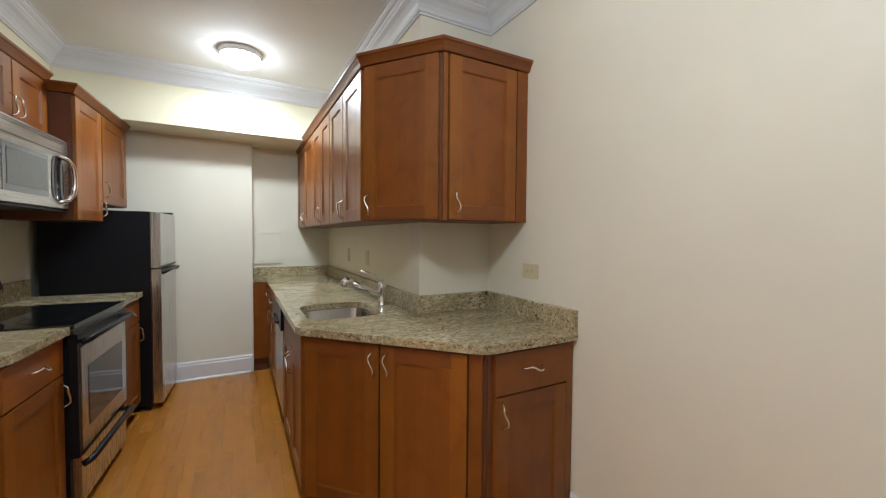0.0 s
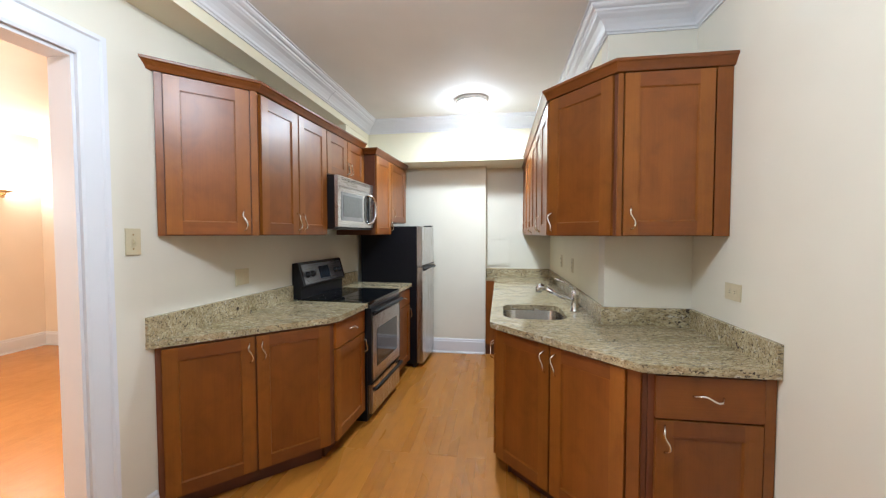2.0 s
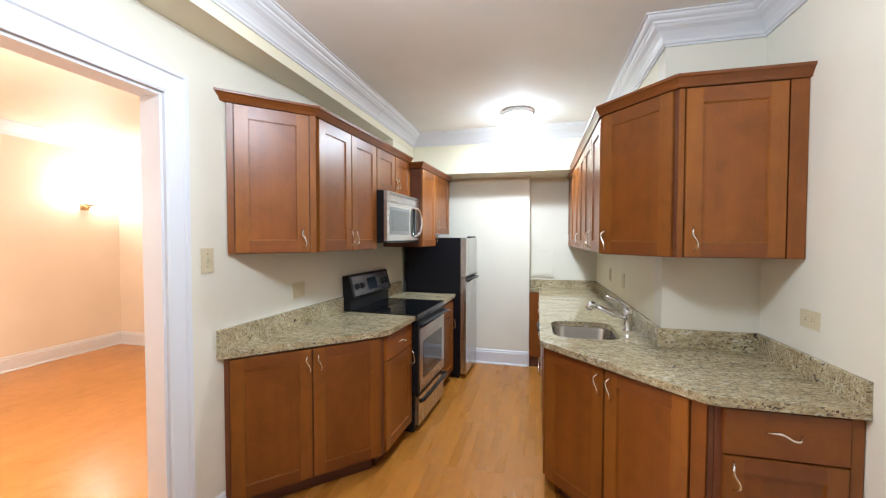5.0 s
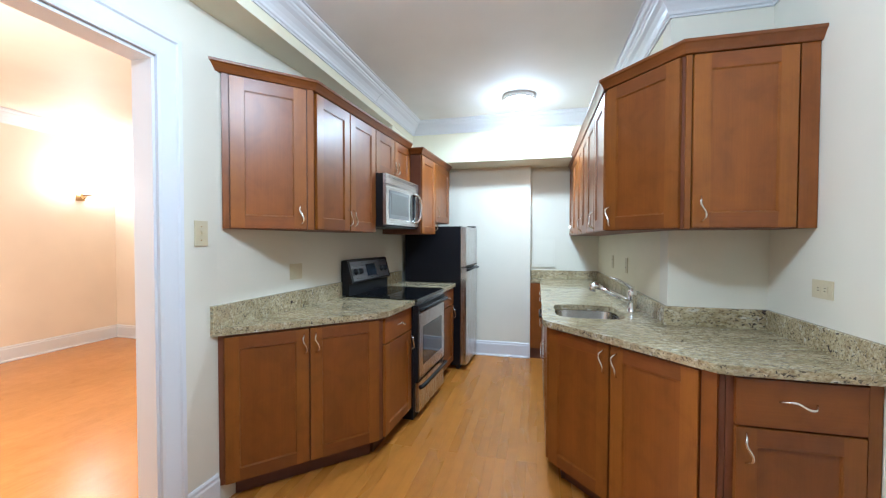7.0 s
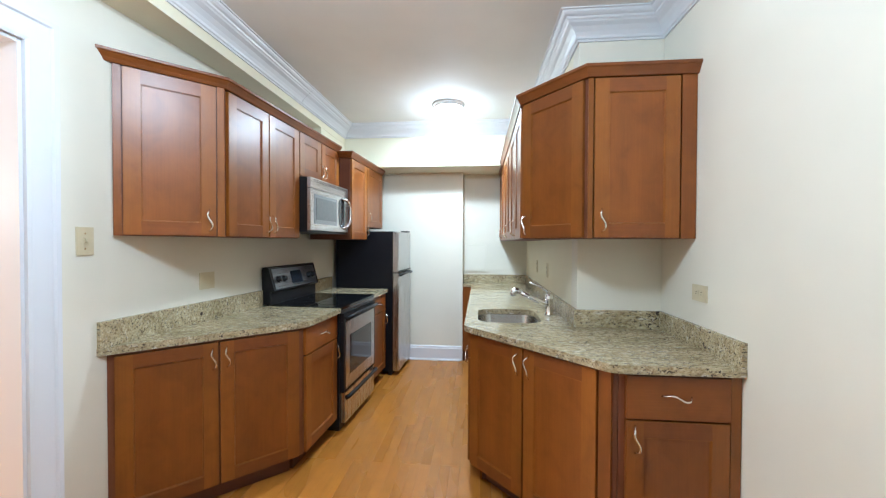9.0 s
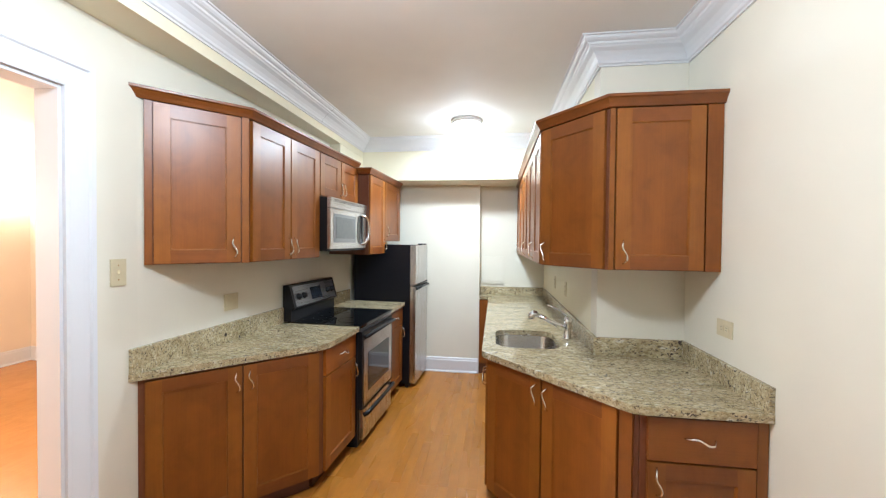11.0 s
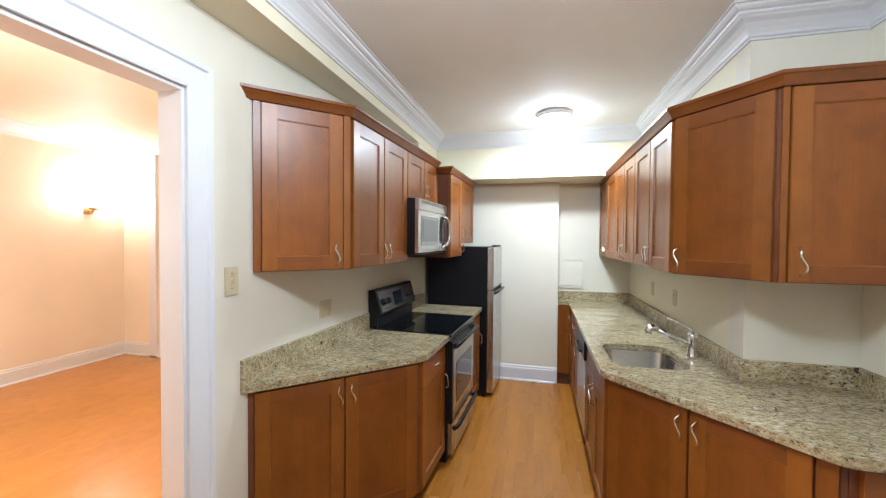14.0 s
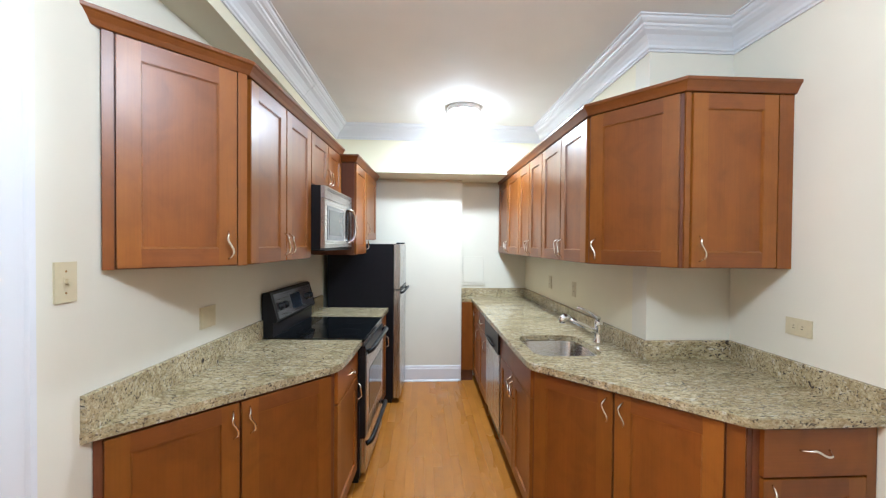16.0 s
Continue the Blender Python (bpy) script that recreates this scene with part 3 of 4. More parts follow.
drawer_base(BANK @ pose(0.610, 0.697, 0) @ RUN, 0.471, 0.60, "narrow cherry base cabinet with drawer beside the cooker", "cooker side base cabinets")
drawer_base(BANK @ pose(0.610, 1.908, 0) @ RUN, 0.48, 0.60, "cherry base cabinet between cooker and refrigerator", "cooker side base cabinets")


def rounded_corners(points, which, r=0.045, n=5):
    """The polygon with the named corners turned into arcs."""
    out = []
    for i, p in enumerate(points):
        if i not in which:
            out.append(p)
            continue
        p, a, b = Vector(p), Vector(points[i - 1]), Vector(points[(i + 1) % len(points)])
        a, b = p + (a - p).normalized() * r, p + (b - p).normalized() * r
        out += [tuple(a.lerp(p, k / n).lerp(p.lerp(b, k / n), k / n)) for k in range(n + 1)]
    return out


def worktop(name, outline, label, at=Matrix(), hole=None):
    """A granite slab with an eased front edge; hole: a ring of points cut through it, as many to each side."""
    bm = bmesh.new()
    if hole is None:
        prism(bm, outline, COUNTER - SLAB, COUNTER)
        eased(bm, 0.006, 2)
    else:
        for z in (COUNTER - SLAB, COUNTER):
            ring = [bm.verts.new((x, y, z)) for x, y in outline]
            cut = [bm.verts.new((x, y, z)) for x, y in hole]
            edges = [bm.edges.new((r[i], r[(i + 1) % len(r)])) for r in (ring, cut) for i in range(len(r))]
            bmesh.ops.triangle_fill(bm, use_beauty=True, use_dissolve=False, edges=edges)
        bm.verts.ensure_lookup_table()
        n, k = len(outline), len(hole)
        v = list(bm.verts)
        low, high = v[:n], v[n + k:2 * n + k]
        for i in range(n):
            bm.faces.new((low[i], low[(i + 1) % n], high[(i + 1) % n], high[i]))
        low, high = v[n:n + k], v[2 * n + k:]
        for i in range(k):
            bm.faces.new((low[i], low[(i + 1) % k], high[(i + 1) % k], high[i]))
        bmesh.ops.recalc_face_normals(bm, faces=bm.faces)
        sharp = [e for e in bm.edges if len(e.link_faces) == 2 and e.calc_face_angle(0) > 0.5]
        bmesh.ops.bevel(bm, geom=sharp, offset=0.005, segments=2, affect="EDGES", clamp_overlap=True)
    return solid(name, bm, GRANITE, label, "countertop", "", at)


def upstand(path, label, at=Matrix(), high=0.102):
    """A granite upstand on the worktop's back edge, along the wall (which lies to the left of the path): one mitred slab to each wall."""
    top = thing("granite_upstand", at, label, "backsplash")
    ways = [(Vector(b) - Vector(a)).normalized() for a, b in zip(path, path[1:])]
    for i, way in enumerate(ways):
        bm, ends = bmesh.new(), []
        side = Vector((way.y, -way.x))
        for p, other in ((path[i], ways[max(i - 1, 0)]), (path[i + 1], ways[min(i + 1, len(ways) - 1)])):
            n = Vector((other.y, -other.x))
            across = (side + n) / (1 + side.dot(n))
            ends.append([bm.verts.new((p[0] + across.x * d, p[1] + across.y * d, COUNTER + z)) for d, z in ((0.001, 0.0005), (0.021, 0.0005), (0.021, high - 0.003), (0.018, high), (0.001, high))])
        for k in range(5):
            bm.faces.new((ends[0][k], ends[0][(k + 1) % 5], ends[1][(k + 1) % 5], ends[1][k]))
        bm.faces.new(ends[0]), bm.faces.new(ends[1][::-1])
        part("slab", bm, GRANITE, top)
    return top


worktop("granite_worktop", rounded_corners([L_END, L_C1, L_C2, (0.003, 1.170)], (1,), 0.06), "speckled beige granite worktop with an angled front", BANK)
worktop("granite_worktop", [(0.003, 1.905), (0.648, 1.905), (0.648, 2.405), (0.003, 2.405)], "small speckled granite worktop beside the refrigerator", BANK)
upstand([(0.0, -0.047), (0.0, 1.170)], "low granite upstand on the cooker side wall", BANK, 0.122)
upstand([(0.0, 1.905), (0.0, 2.405)], "short granite upstand beside the refrigerator", BANK, 0.122)

# sink side, wall cabinets
FACE_R = 0.822
R_TOP, R_UP = 2.235, 1.434
LEFTWARD = pose(0, 0, 0, 0, 0, -90)
for y0, y1, label in ((4.600, 3.652, "cherry wall cabinet in the far corner"), (3.650, 2.962, "cherry wall cabinet above the dishwasher"), (2.960, 2.172, "cherry wall cabinet above the sink")):
    w = y0 - y1
    cab = cabinet("wall_cabinet", pose(FACE_R, y0, 0) @ LEFTWARD, w, INNER - FACE_R - 0.003, R_UP, R_TOP, label + " with two doors", "sink side wall cabinets", False)
    front(cab, 0, R_UP, w / 2, R_TOP - R_UP, (w / 2 - 0.032, 0.078))
    front(cab, w / 2, R_UP, w / 2, R_TOP - R_UP, (0.032, 0.078))
cab, w = angled("wall_cabinet", Matrix(), (FACE_R - 0.005, 2.165), (1.094, 1.806), [(1.107, 1.806), (INNER - 0.003, 1.82), (INNER - 0.003, 2.170), (FACE_R - 0.005, 2.170)], R_UP, R_TOP,
                "angled cherry wall cabinet round the wall's corner", "sink side wall cabinets")
front(cab, 0.008, R_UP, w - 0.016, R_TOP - R_UP, (0.036, 0.075))
cab = cabinet("wall_cabinet", pose(1.108, 1.808, 0), RIGHT - 1.108 - 0.003, RETURN - 1.808 - 0.003, R_UP, R_TOP, "cherry wall cabinet with one door at the corner", "sink side wall cabinets", False)
front(cab, 0.014, R_UP, 0.414, R_TOP - R_UP, (0.036, 0.085))
part("corner_stile", eased(box(bmesh.new(), (-0.012, -0.012, R_UP), (0.012, 0, R_TOP)), 0.004, 2), WOOD_STILE, cab)
part("filler", eased(box(bmesh.new(), (0.432, -0.014, R_UP), (RIGHT - 1.108 - 0.003, 0, R_TOP)), 0.001), WOOD_V, cab)
cornice([(FACE_R - 0.004, 4.602), (FACE_R - 0.004, 2.160), (1.098, 1.806), (RIGHT + 0.05, 1.806)], R_TOP + 0.001, "flared cherry cornice along the sink side cabinets")

# sink side, base cabinets
FRONT, C1, C2 = 0.465, (0.465, 2.092), (1.100, 1.418)
BASE_X, BASE_Y = FRONT + 0.045, C2[1] + 0.045
for y0, y1, hand in ((4.42, 3.98, 1), (3.975, 3.535, 1)):
    drawer_base(pose(BASE_X, y0, 0) @ LEFTWARD, y0 - y1, 0.6, "cherry base cabinet with drawer at the far end", "sink side base cabinets", hand)
cab = cabinet("sink_cabinet", pose(BASE_X, 2.925, 0) @ LEFTWARD, 0.795, 0.6, LOW, 0.680, "cherry sink cabinet with two false drawers and doors", "sink side base cabinets")
top = LOW_TOP - 0.006
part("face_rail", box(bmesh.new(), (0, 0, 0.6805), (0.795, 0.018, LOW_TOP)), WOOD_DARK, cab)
for x, h in ((0, 0.397 - 0.034), (0.3975, 0.034)):
    part("drawer_front", slab_mesh(0.3945, 0.152), WOOD_H, cab, at=pose(x + GAP / 2, 0, top - 0.155))
    front(cab, x, LOW, 0.3975, top - 0.155 - LOW, (h, top - 0.155 - LOW - 0.10))
p0, p1 = (BASE_X - 0.004, 2.128), (1.118, BASE_Y + 0.002)
cab, w = angled("base_cabinet", Matrix(), p0, p1, [(1.135, BASE_Y + 0.002), (1.135, 2.128)], LOW, LOW_TOP, "angled cherry base cabinet with two tall doors", "sink side base cabinets",
                [(BASE_X + 0.09, 2.128), (1.135, 1.568), (1.135, 2.128)])
dw = (w - 0.075) / 2
front(cab, 0.012, LOW, dw, LOW_TOP - LOW - 0.006, (dw - 0.036, LOW_TOP - LOW - 0.102))
front(cab, 0.012 + dw, LOW, dw, LOW_TOP - LOW - 0.006, (0.036, LOW_TOP - LOW - 0.102))
part("corner_stile", eased(box(bmesh.new(), (w - 0.060, -0.012, LOW), (w - 0.004, 0, LOW_TOP)), 0.001), WOOD_V, cab)
cab = cabinet("base_cabinet", pose(1.137, BASE_Y, 0), RIGHT - 1.137 - 0.004, 0.6, LOW, LOW_TOP, "cherry base cabinet with one drawer and door", "sink side base cabinets")
front(cab, 0.022, top - 0.185, 0.412, 0.185, (0.195, 0.098), True)
front(cab, 0.022, LOW, 0.412, top - 0.185 - LOW, (0.034, top - 0.185 - LOW - 0.085))
part("filler", eased(box(bmesh.new(), (0.4325, -0.017, LOW), (RIGHT - 1.137 - 0.004, 0, LOW_TOP)), 0.001), WOOD_STILE, cab)
end = thing("end_panel", pose(0.352, 4.43, 0), "narrow cherry end panel closing the base cabinets", "panel")
part("board", eased(box(bmesh.new(), (0.004, 0, 0.10), (BASE_X - 0.352 - 0.022, 0.018, LOW_TOP)), 0.001), WOOD_V, end)
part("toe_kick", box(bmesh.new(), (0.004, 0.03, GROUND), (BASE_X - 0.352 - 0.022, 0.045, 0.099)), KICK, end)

# sink bowl outline: a rounded rectangle
def rounded(x0, x1, y0, y1, r, n=6):
    pts = []
    for cx, cy, a0 in ((x1 - r, y1 - r, 0), (x0 + r, y1 - r, 90), (x0 + r, y0 + r, 180), (x1 - r, y0 + r, 270)):
        pts += [(cx + r * math.cos(radians(a0 + 90 * k / n)), cy + r * math.sin(radians(a0 + 90 * k / n))) for k in range(n + 1)]
    return pts


SINK = (0.548, 0.952, 2.205, 2.690)
worktop("granite_worktop", rounded_corners([(FRONT, 4.425), C1, C2, (RIGHT - 0.002, C2[1]), (RIGHT - 0.002, RETURN - 0.002), (INNER - 0.002, RETURN - 0.002), (INNER - 0.002, ALCOVE - 0.002), (0.354, ALCOVE - 0.002), (0.354, 4.425)], (1, 2)),
        "speckled beige granite worktop with a cut-out sink", Matrix(), rounded(*SINK, 0.10))
upstand([(0.354, ALCOVE), (INNER, ALCOVE), (INNER, RETURN), (RIGHT, RETURN), (RIGHT, C2[1] + 0.004)], "low granite upstand round the sink side walls")

sink = thing("sink", pose(0, 0, COUNTER - SLAB), "undermounted stainless steel single bowl sink", "sink")
bm = bmesh.new()
rings = []
for grow, z in ((0.030, -0.001), (0.006, -0.001), (0.004, -0.006), (0.000, -0.15), (-0.020, -0.175), (-0.10, -0.182)):
    rings.append([bm.verts.new((x, y, z)) for x, y in rounded(SINK[0] - grow, SINK[1] + grow, SINK[2] - grow, SINK[3] + grow, max(0.02, 0.10 + grow))])
for one, two in zip(rings, rings[1:]):
    for k in range(len(one)):
        bm.faces.new((one[k], one[(k + 1) % len(one)], two[(k + 1) % len(one)], two[k])).smooth = True
bm.faces.new(rings[-1])
part("bowl", bm, SINK_STEEL, sink)
bm = lathe(bmesh.new(), [(0.0, -0.180), (0.042, -0.180), (0.044, -0.176), (0.034, -0.176), (0.03, -0.179), (0.0, -0.179)], 24, 0, (0.74, 2.44))
part("drain", bm, CHROME, sink, "chrome drain")

# ---- faucet ----
faucet = thing("faucet", pose(1.035, 2.50, COUNTER + 0.0005), "chrome single-lever pull-out kitchen faucet", "faucet")
part("body", lathe(bmesh.new(), [(0.0, 0), (0.030, 0), (0.030, 0.004), (0.025, 0.010), (0.024, 0.090), (0.026, 0.095), (0.026, 0.128), (0.022, 0.140), (0.010, 0.147), (0.0, 0.148)], 28), CHROME, faucet)
spout = part("spout", tube(bmesh.new(), [(-0.012, 0, 0.066), (-0.06, -0.006, 0.088), (-0.13, -0.014, 0.122), (-0.200, -0.022, 0.156)], [0.017, 0.0155, 0.0145, 0.0150], 16), CHROME, faucet)
part("spray_head", tube(bmesh.new(), [(-0.196, -0.022, 0.155), (-0.212, -0.024, 0.163), (-0.232, -0.026, 0.168), (-0.242, -0.027, 0.158), (-0.246, -0.027, 0.138), (-0.247, -0.027, 0.130)], [0.0155, 0.019, 0.024, 0.025, 0.023, 0.018], 16), CHROME, spout)
part("lever", tube(bmesh.new(), [(0.0, 0, 0.146), (-0.012, 0.002, 0.163), (-0.05, 0.006, 0.190), (-0.09, 0.010, 0.208), (-0.135, 0.014, 0.220)], [0.018, 0.013, 0.008, 0.007, 0.0065], 12), CHROME, faucet)

# ---- dishwasher ----
dish = thing("dishwasher", pose(BASE_X, 3.530, 0) @ LEFTWARD, "stainless steel dishwasher with black control strip", "dishwasher")
W = 0.600
part("body", box(bmesh.new(), (0.003, 0.002, 0.02), (W - 0.003, 0.58, 0.868)), BLACK, dish)
part("door", eased(box(bmesh.new(), (0.003, -0.024, 0.115), (W - 0.003, 0, 0.705)), 0.004, 2), STEEL, dish)
ctl = part("control_panel", eased(box(bmesh.new(), (0.003, -0.038, 0.709), (W - 0.003, 0, 0.868)), 0.008, 2), BLACK, dish, "black control panel")
part("handle", tube(bmesh.new(), [(0.14, -0.036, 0.740), (0.15, -0.052, 0.740), (0.45, -0.052, 0.740), (0.46, -0.036, 0.740)], 0.009, 8), BLACK, ctl)
part("toe_kick", box(bmesh.new(), (0.003, 0.05, GROUND), (W - 0.003, 0.07, 0.11)), BLACK, dish)

# ---- cooker ----
CW = 0.724
stove = thing("cooker", BANK @ pose(0.640, 1.176, 0) @ RUN, "black and stainless electric range with ceramic hob", "cooker")
CD = 0.634
part("body", eased(box(bmesh.new(), (0.004, 0.0, 0.01), (CW - 0.004, CD, 0.900)), 0.003), BLACK, stove)
hob = part("hob", eased(box(bmesh.new(), (0, -0.028, 0.901), (CW, CD - 0.04, 0.922)), 0.005, 2), BLACK_GLASS, stove, "glossy black ceramic hob")
for x, y, r in ((0.19, 0.14, 0.105), (0.53, 0.14, 0.080), (0.19, 0.40, 0.080), (0.53, 0.40, 0.105)):
    bm = lathe(bmesh.new(), [(r - 0.004, 0.9222), (r, 0.9226), (r - 0.002, 0.9228), (r - 0.006, 0.9226)], 40, 0, (x, y), False)
    part("burner_ring", bm, GREY_MARK, hob)
guard = part("control_panel", eased(box(bmesh.new(), (0, CD - 0.075, 0.923), (CW, CD - 0.002, 1.03)), 0.004, 2), BLACK, stove, "black backguard")
bm = bmesh.new()
sec = [(CD - 0.105, 1.030), (CD - 0.095, 1.018), (CD - 0.002, 1.018), (CD - 0.002, 1.208), (CD - 0.042, 1.216), (CD - 0.056, 1.208)]
for a, b in ((0.0, CW),):
    va, vb = [bm.verts.new((a, y, z)) for y, z in sec], [bm.verts.new((b, y, z)) for y, z in sec]
    bm.faces.new(va), bm.faces.new(vb[::-1])
    for k in range(len(sec)):
        bm.faces.new((va[k], vb[k], vb[(k + 1) % len(sec)], va[(k + 1) % len(sec)]))
part("backguard_top", eased(bm, 0.004, 2), BLACK, stove)
tilt = math.degrees(math.atan2(0.045, 0.162))
FACE = pose(0, CD - 0.1055, 1.030, -tilt)
face = part("control_face", eased(box(bmesh.new(), (0.03, -0.003, 0.008), (CW - 0.03, 0.004, 0.172)), 0.002), DARK_STEEL, stove, "stainless control fascia", FACE)
part("display", box(bmesh.new(), (CW / 2 - 0.085, -0.0055, 0.035), (CW / 2 + 0.085, -0.0031, 0.140)), CLOCK_GLASS, face)
part("button_row", box(bmesh.new(), (CW / 2 - 0.07, -0.0065, 0.045), (CW / 2 + 0.07, -0.0056, 0.060)), GREY_MARK, face)
for x in (0.085, 0.165, CW - 0.165, CW - 0.085):
    k = part("knob", eased(lathe(bmesh.new(), [(0.0, 0), (0.027, 0), (0.027, 0.006), (0.022, 0.010), (0.019, 0.026), (0.0, 0.027)], 24), 0.001), BLACK, face, "black knob", pose(x, -0.003, 0.085, 90))
bm = eased(box(bmesh.new(), (0.006, -0.036, 0.270), (CW - 0.006, -0.001, 0.805)), 0.004, 2)
oven = part("oven_door", bm, BLACK, stove, "black framed oven door")
part("steel_face", eased(box(bmesh.new(), (0.034, -0.0395, 0.290), (CW - 0.034, -0.0362, 0.800)), 0.0012), STEEL, oven, "stainless door face")
part("window", eased(box(bmesh.new(), (0.115, -0.042, 0.385), (CW - 0.115, -0.0397, 0.690)), 0.001), OVEN_GLASS, oven, "dark oven window")
part("door_cap", eased(box(bmesh.new(), (0.006, -0.036, 0.8055), (CW - 0.006, -0.001, 0.870)), 0.004, 2), BLACK, oven)


def bow(y, z, drop, inset):
    return tube(bmesh.new(), [(inset, y + 0.036, z - drop), (inset + 0.012, y + 0.010, z - drop * 0.4), (inset + 0.05, y, z), (CW - inset - 0.05, y, z), (CW - inset - 0.012, y + 0.010, z - drop * 0.4), (CW - inset, y + 0.036, z - drop)],
                [0.017, 0.0165, 0.016, 0.016, 0.0165, 0.017], 10)


part("handle", bow(-0.078, 0.845, 0.018, 0.03), BLACK, oven, "black bar handle")
part("trim_strip", eased(box(bmesh.new(), (0.004, -0.026, 0.872), (CW - 0.004, 0.0, 0.900)), 0.004, 2), DARK_STEEL, stove, "dark steel strip under the hob")
drawer = part("drawer", eased(box(bmesh.new(), (0.030, -0.034, 0.030), (CW - 0.030, -0.001, 0.262)), 0.004, 2), STEEL, stove, "stainless storage drawer")
part("handle", bow(-0.074, 0.245, 0.02, 0.03), BLACK, drawer, "black bar handle")
part("plinth", box(bmesh.new(), (0.02, 0.01, GROUND), (CW - 0.02, CD - 0.02, 0.009)), BLACK, stove)

# ---- microwave ----
MZ, MH = 1.492, 0.416
mw = thing("microwave", BANK @ pose(0.385, 1.174, 0) @ RUN, "stainless over-the-range microwave below a cabinet", "microwave")
part("body", eased(box(bmesh.new(), (0, 0, MZ), (CW - 0.008, 0.375, MZ + MH)), 0.003), BLACK, mw)
bm = eased(box(bmesh.new(), (0.001, -0.028, MZ + 0.012), (CW - 0.009, -0.001, MZ + MH - 0.085)), 0.005, 2)
mdoor = part("door", bm, STEEL_LEVEL, mw, "stainless door")
part("window_frame", eased(box(bmesh.new(), (0.055, -0.031, MZ + 0.062), (0.470, -0.0282, MZ + MH - 0.125)), 0.001), WINDOW_RIM, mdoor)
part("window", eased(box(bmesh.new(), (0.085, -0.0335, MZ + 0.095), (0.45, -0.0312, MZ + MH - 0.150)), 0.001), dull("grey_screen_glass", (0.11, 0.115, 0.11), 0.15), mdoor, "grey perforated window")
bm = bmesh.new()
oval = [(0.578 + 0.070 * math.copysign(abs(math.cos(q)) ** 0.7, math.cos(q)), MZ + 0.180 + 0.130 * math.copysign(abs(math.sin(q)) ** 0.6, math.sin(q))) for q in (2 * math.pi * k / 32 for k in range(32))]
ring, back = [bm.verts.new((x, -0.031, z)) for x, z in oval], [bm.verts.new((x, -0.0282, z)) for x, z in oval]
bm.faces.new(ring), bm.faces.new(back[::-1])
for k in range(32):
    bm.faces.new((ring[k], back[k], back[(k + 1) % 32], ring[(k + 1) % 32]))
keypad = part("control_panel", bm, BLACK_GLASS, mdoor, "glossy black rounded keypad")
part("key_display", box(bmesh.new(), (0.545, -0.0325, MZ + 0.250), (0.590, -0.0311, MZ + 0.275)), CLOCK_GLASS, keypad)
for row in range(5):
    for col in range(3):
        part("key", box(bmesh.new(), (0.538 + 0.020 * col, -0.0320, MZ + 0.100 + 0.026 * row), (0.552 + 0.020 * col, -0.0311, MZ + 0.114 + 0.026 * row)), GREY_MARK, keypad)
part("handle", tube(bmesh.new(), [(0.590, -0.028, MZ + 0.045), (0.640, -0.052, MZ + 0.060), (0.668, -0.066, MZ + 0.095), (0.676, -0.070, MZ + 0.14), (0.678, -0.071, MZ + 0.18), (0.676, -0.070, MZ + 0.22), (0.668, -0.066, MZ + 0.265), (0.640, -0.052, MZ + 0.300), (0.590, -0.028, MZ + 0.315)], 0.013, 12), CHROME, mdoor, "curved bright handle")
vent = part("vent_grille", eased(box(bmesh.new(), (0.001, -0.028, MZ + MH - 0.080), (CW - 0.009, -0.001, MZ + MH - 0.001)), 0.005, 2), STEEL_LEVEL, mw, "stainless vent panel")
for k in range(3):
    part("slot", box(bmesh.new(), (0.05, -0.0290, MZ + MH - 0.030 + 0.008 * k), (CW - 0.06, -0.0281, MZ + MH - 0.027 + 0.008 * k)), SLOT, vent)
part("underside", box(bmesh.new(), (0.01, -0.024, MZ - 0.006), (CW - 0.02, 0.37, MZ - 0.001)), BLACK, mw)

# ---- refrigerator ----
FW, FD, FH = 0.545, 0.640, 1.530
fridge = thing("refrigerator", BANK @ pose(0.690, 2.44, 0) @ RUN, "black two-door refrigerator with stainless doors", "refrigerator")
part("body", eased(box(bmesh.new(), (0, 0.0, 0.010), (FW, FD, FH)), 0.004, 2), BLACK_SIDE, fridge)
part("plinth_grille", box(bmesh.new(), (0.012, 0.012, GROUND), (FW - 0.012, 0.05, 0.009)), BLACK, fridge)
SPLIT = 1.085
for z0, z1, name in ((0.022, SPLIT - 0.006, "door"), (SPLIT + 0.006, FH - 0.006, "freezer_door")):
    d = part(name, eased(box(bmesh.new(), (0.002, -0.068, z0), (FW - 0.002, -0.006, z1)), 0.008, 3), STEEL, fridge, "brushed stainless door")
    if name == "door":
        part("edge_strip", eased(box(bmesh.new(), (0.006, -0.072, z1 - 0.020), (FW - 0.006, -0.0685, z1 - 0.001)), 0.0015), BLACK, d)
        part("handle", tube(bmesh.new(), [(0.03, -0.068, z1 - 0.030), (0.045, -0.092, z1 - 0.022), (0.08, -0.106, z1 - 0.012), (0.16, -0.112, z1 - 0.006), (FW - 0.14, -0.112, z1 - 0.006),
                            (FW - 0.08, -0.104, z1 - 0.012), (FW - 0.045, -0.090, z1 - 0.022), (FW - 0.03, -0.068, z1 - 0.030)], 0.011, 10), BLACK, d, "curved black grip under the freezer door")
    else:
        part("edge_strip", eased(box(bmesh.new(), (0.006, -0.072, z0 + 0.001), (FW - 0.006, -0.0685, z0 + 0.016)), 0.0015), BLACK, d)
part("gasket", box(bmesh.new(), (0.006, -0.0058, 0.026), (FW - 0.006, -0.0005, FH - 0.010)), SLOT, fridge)
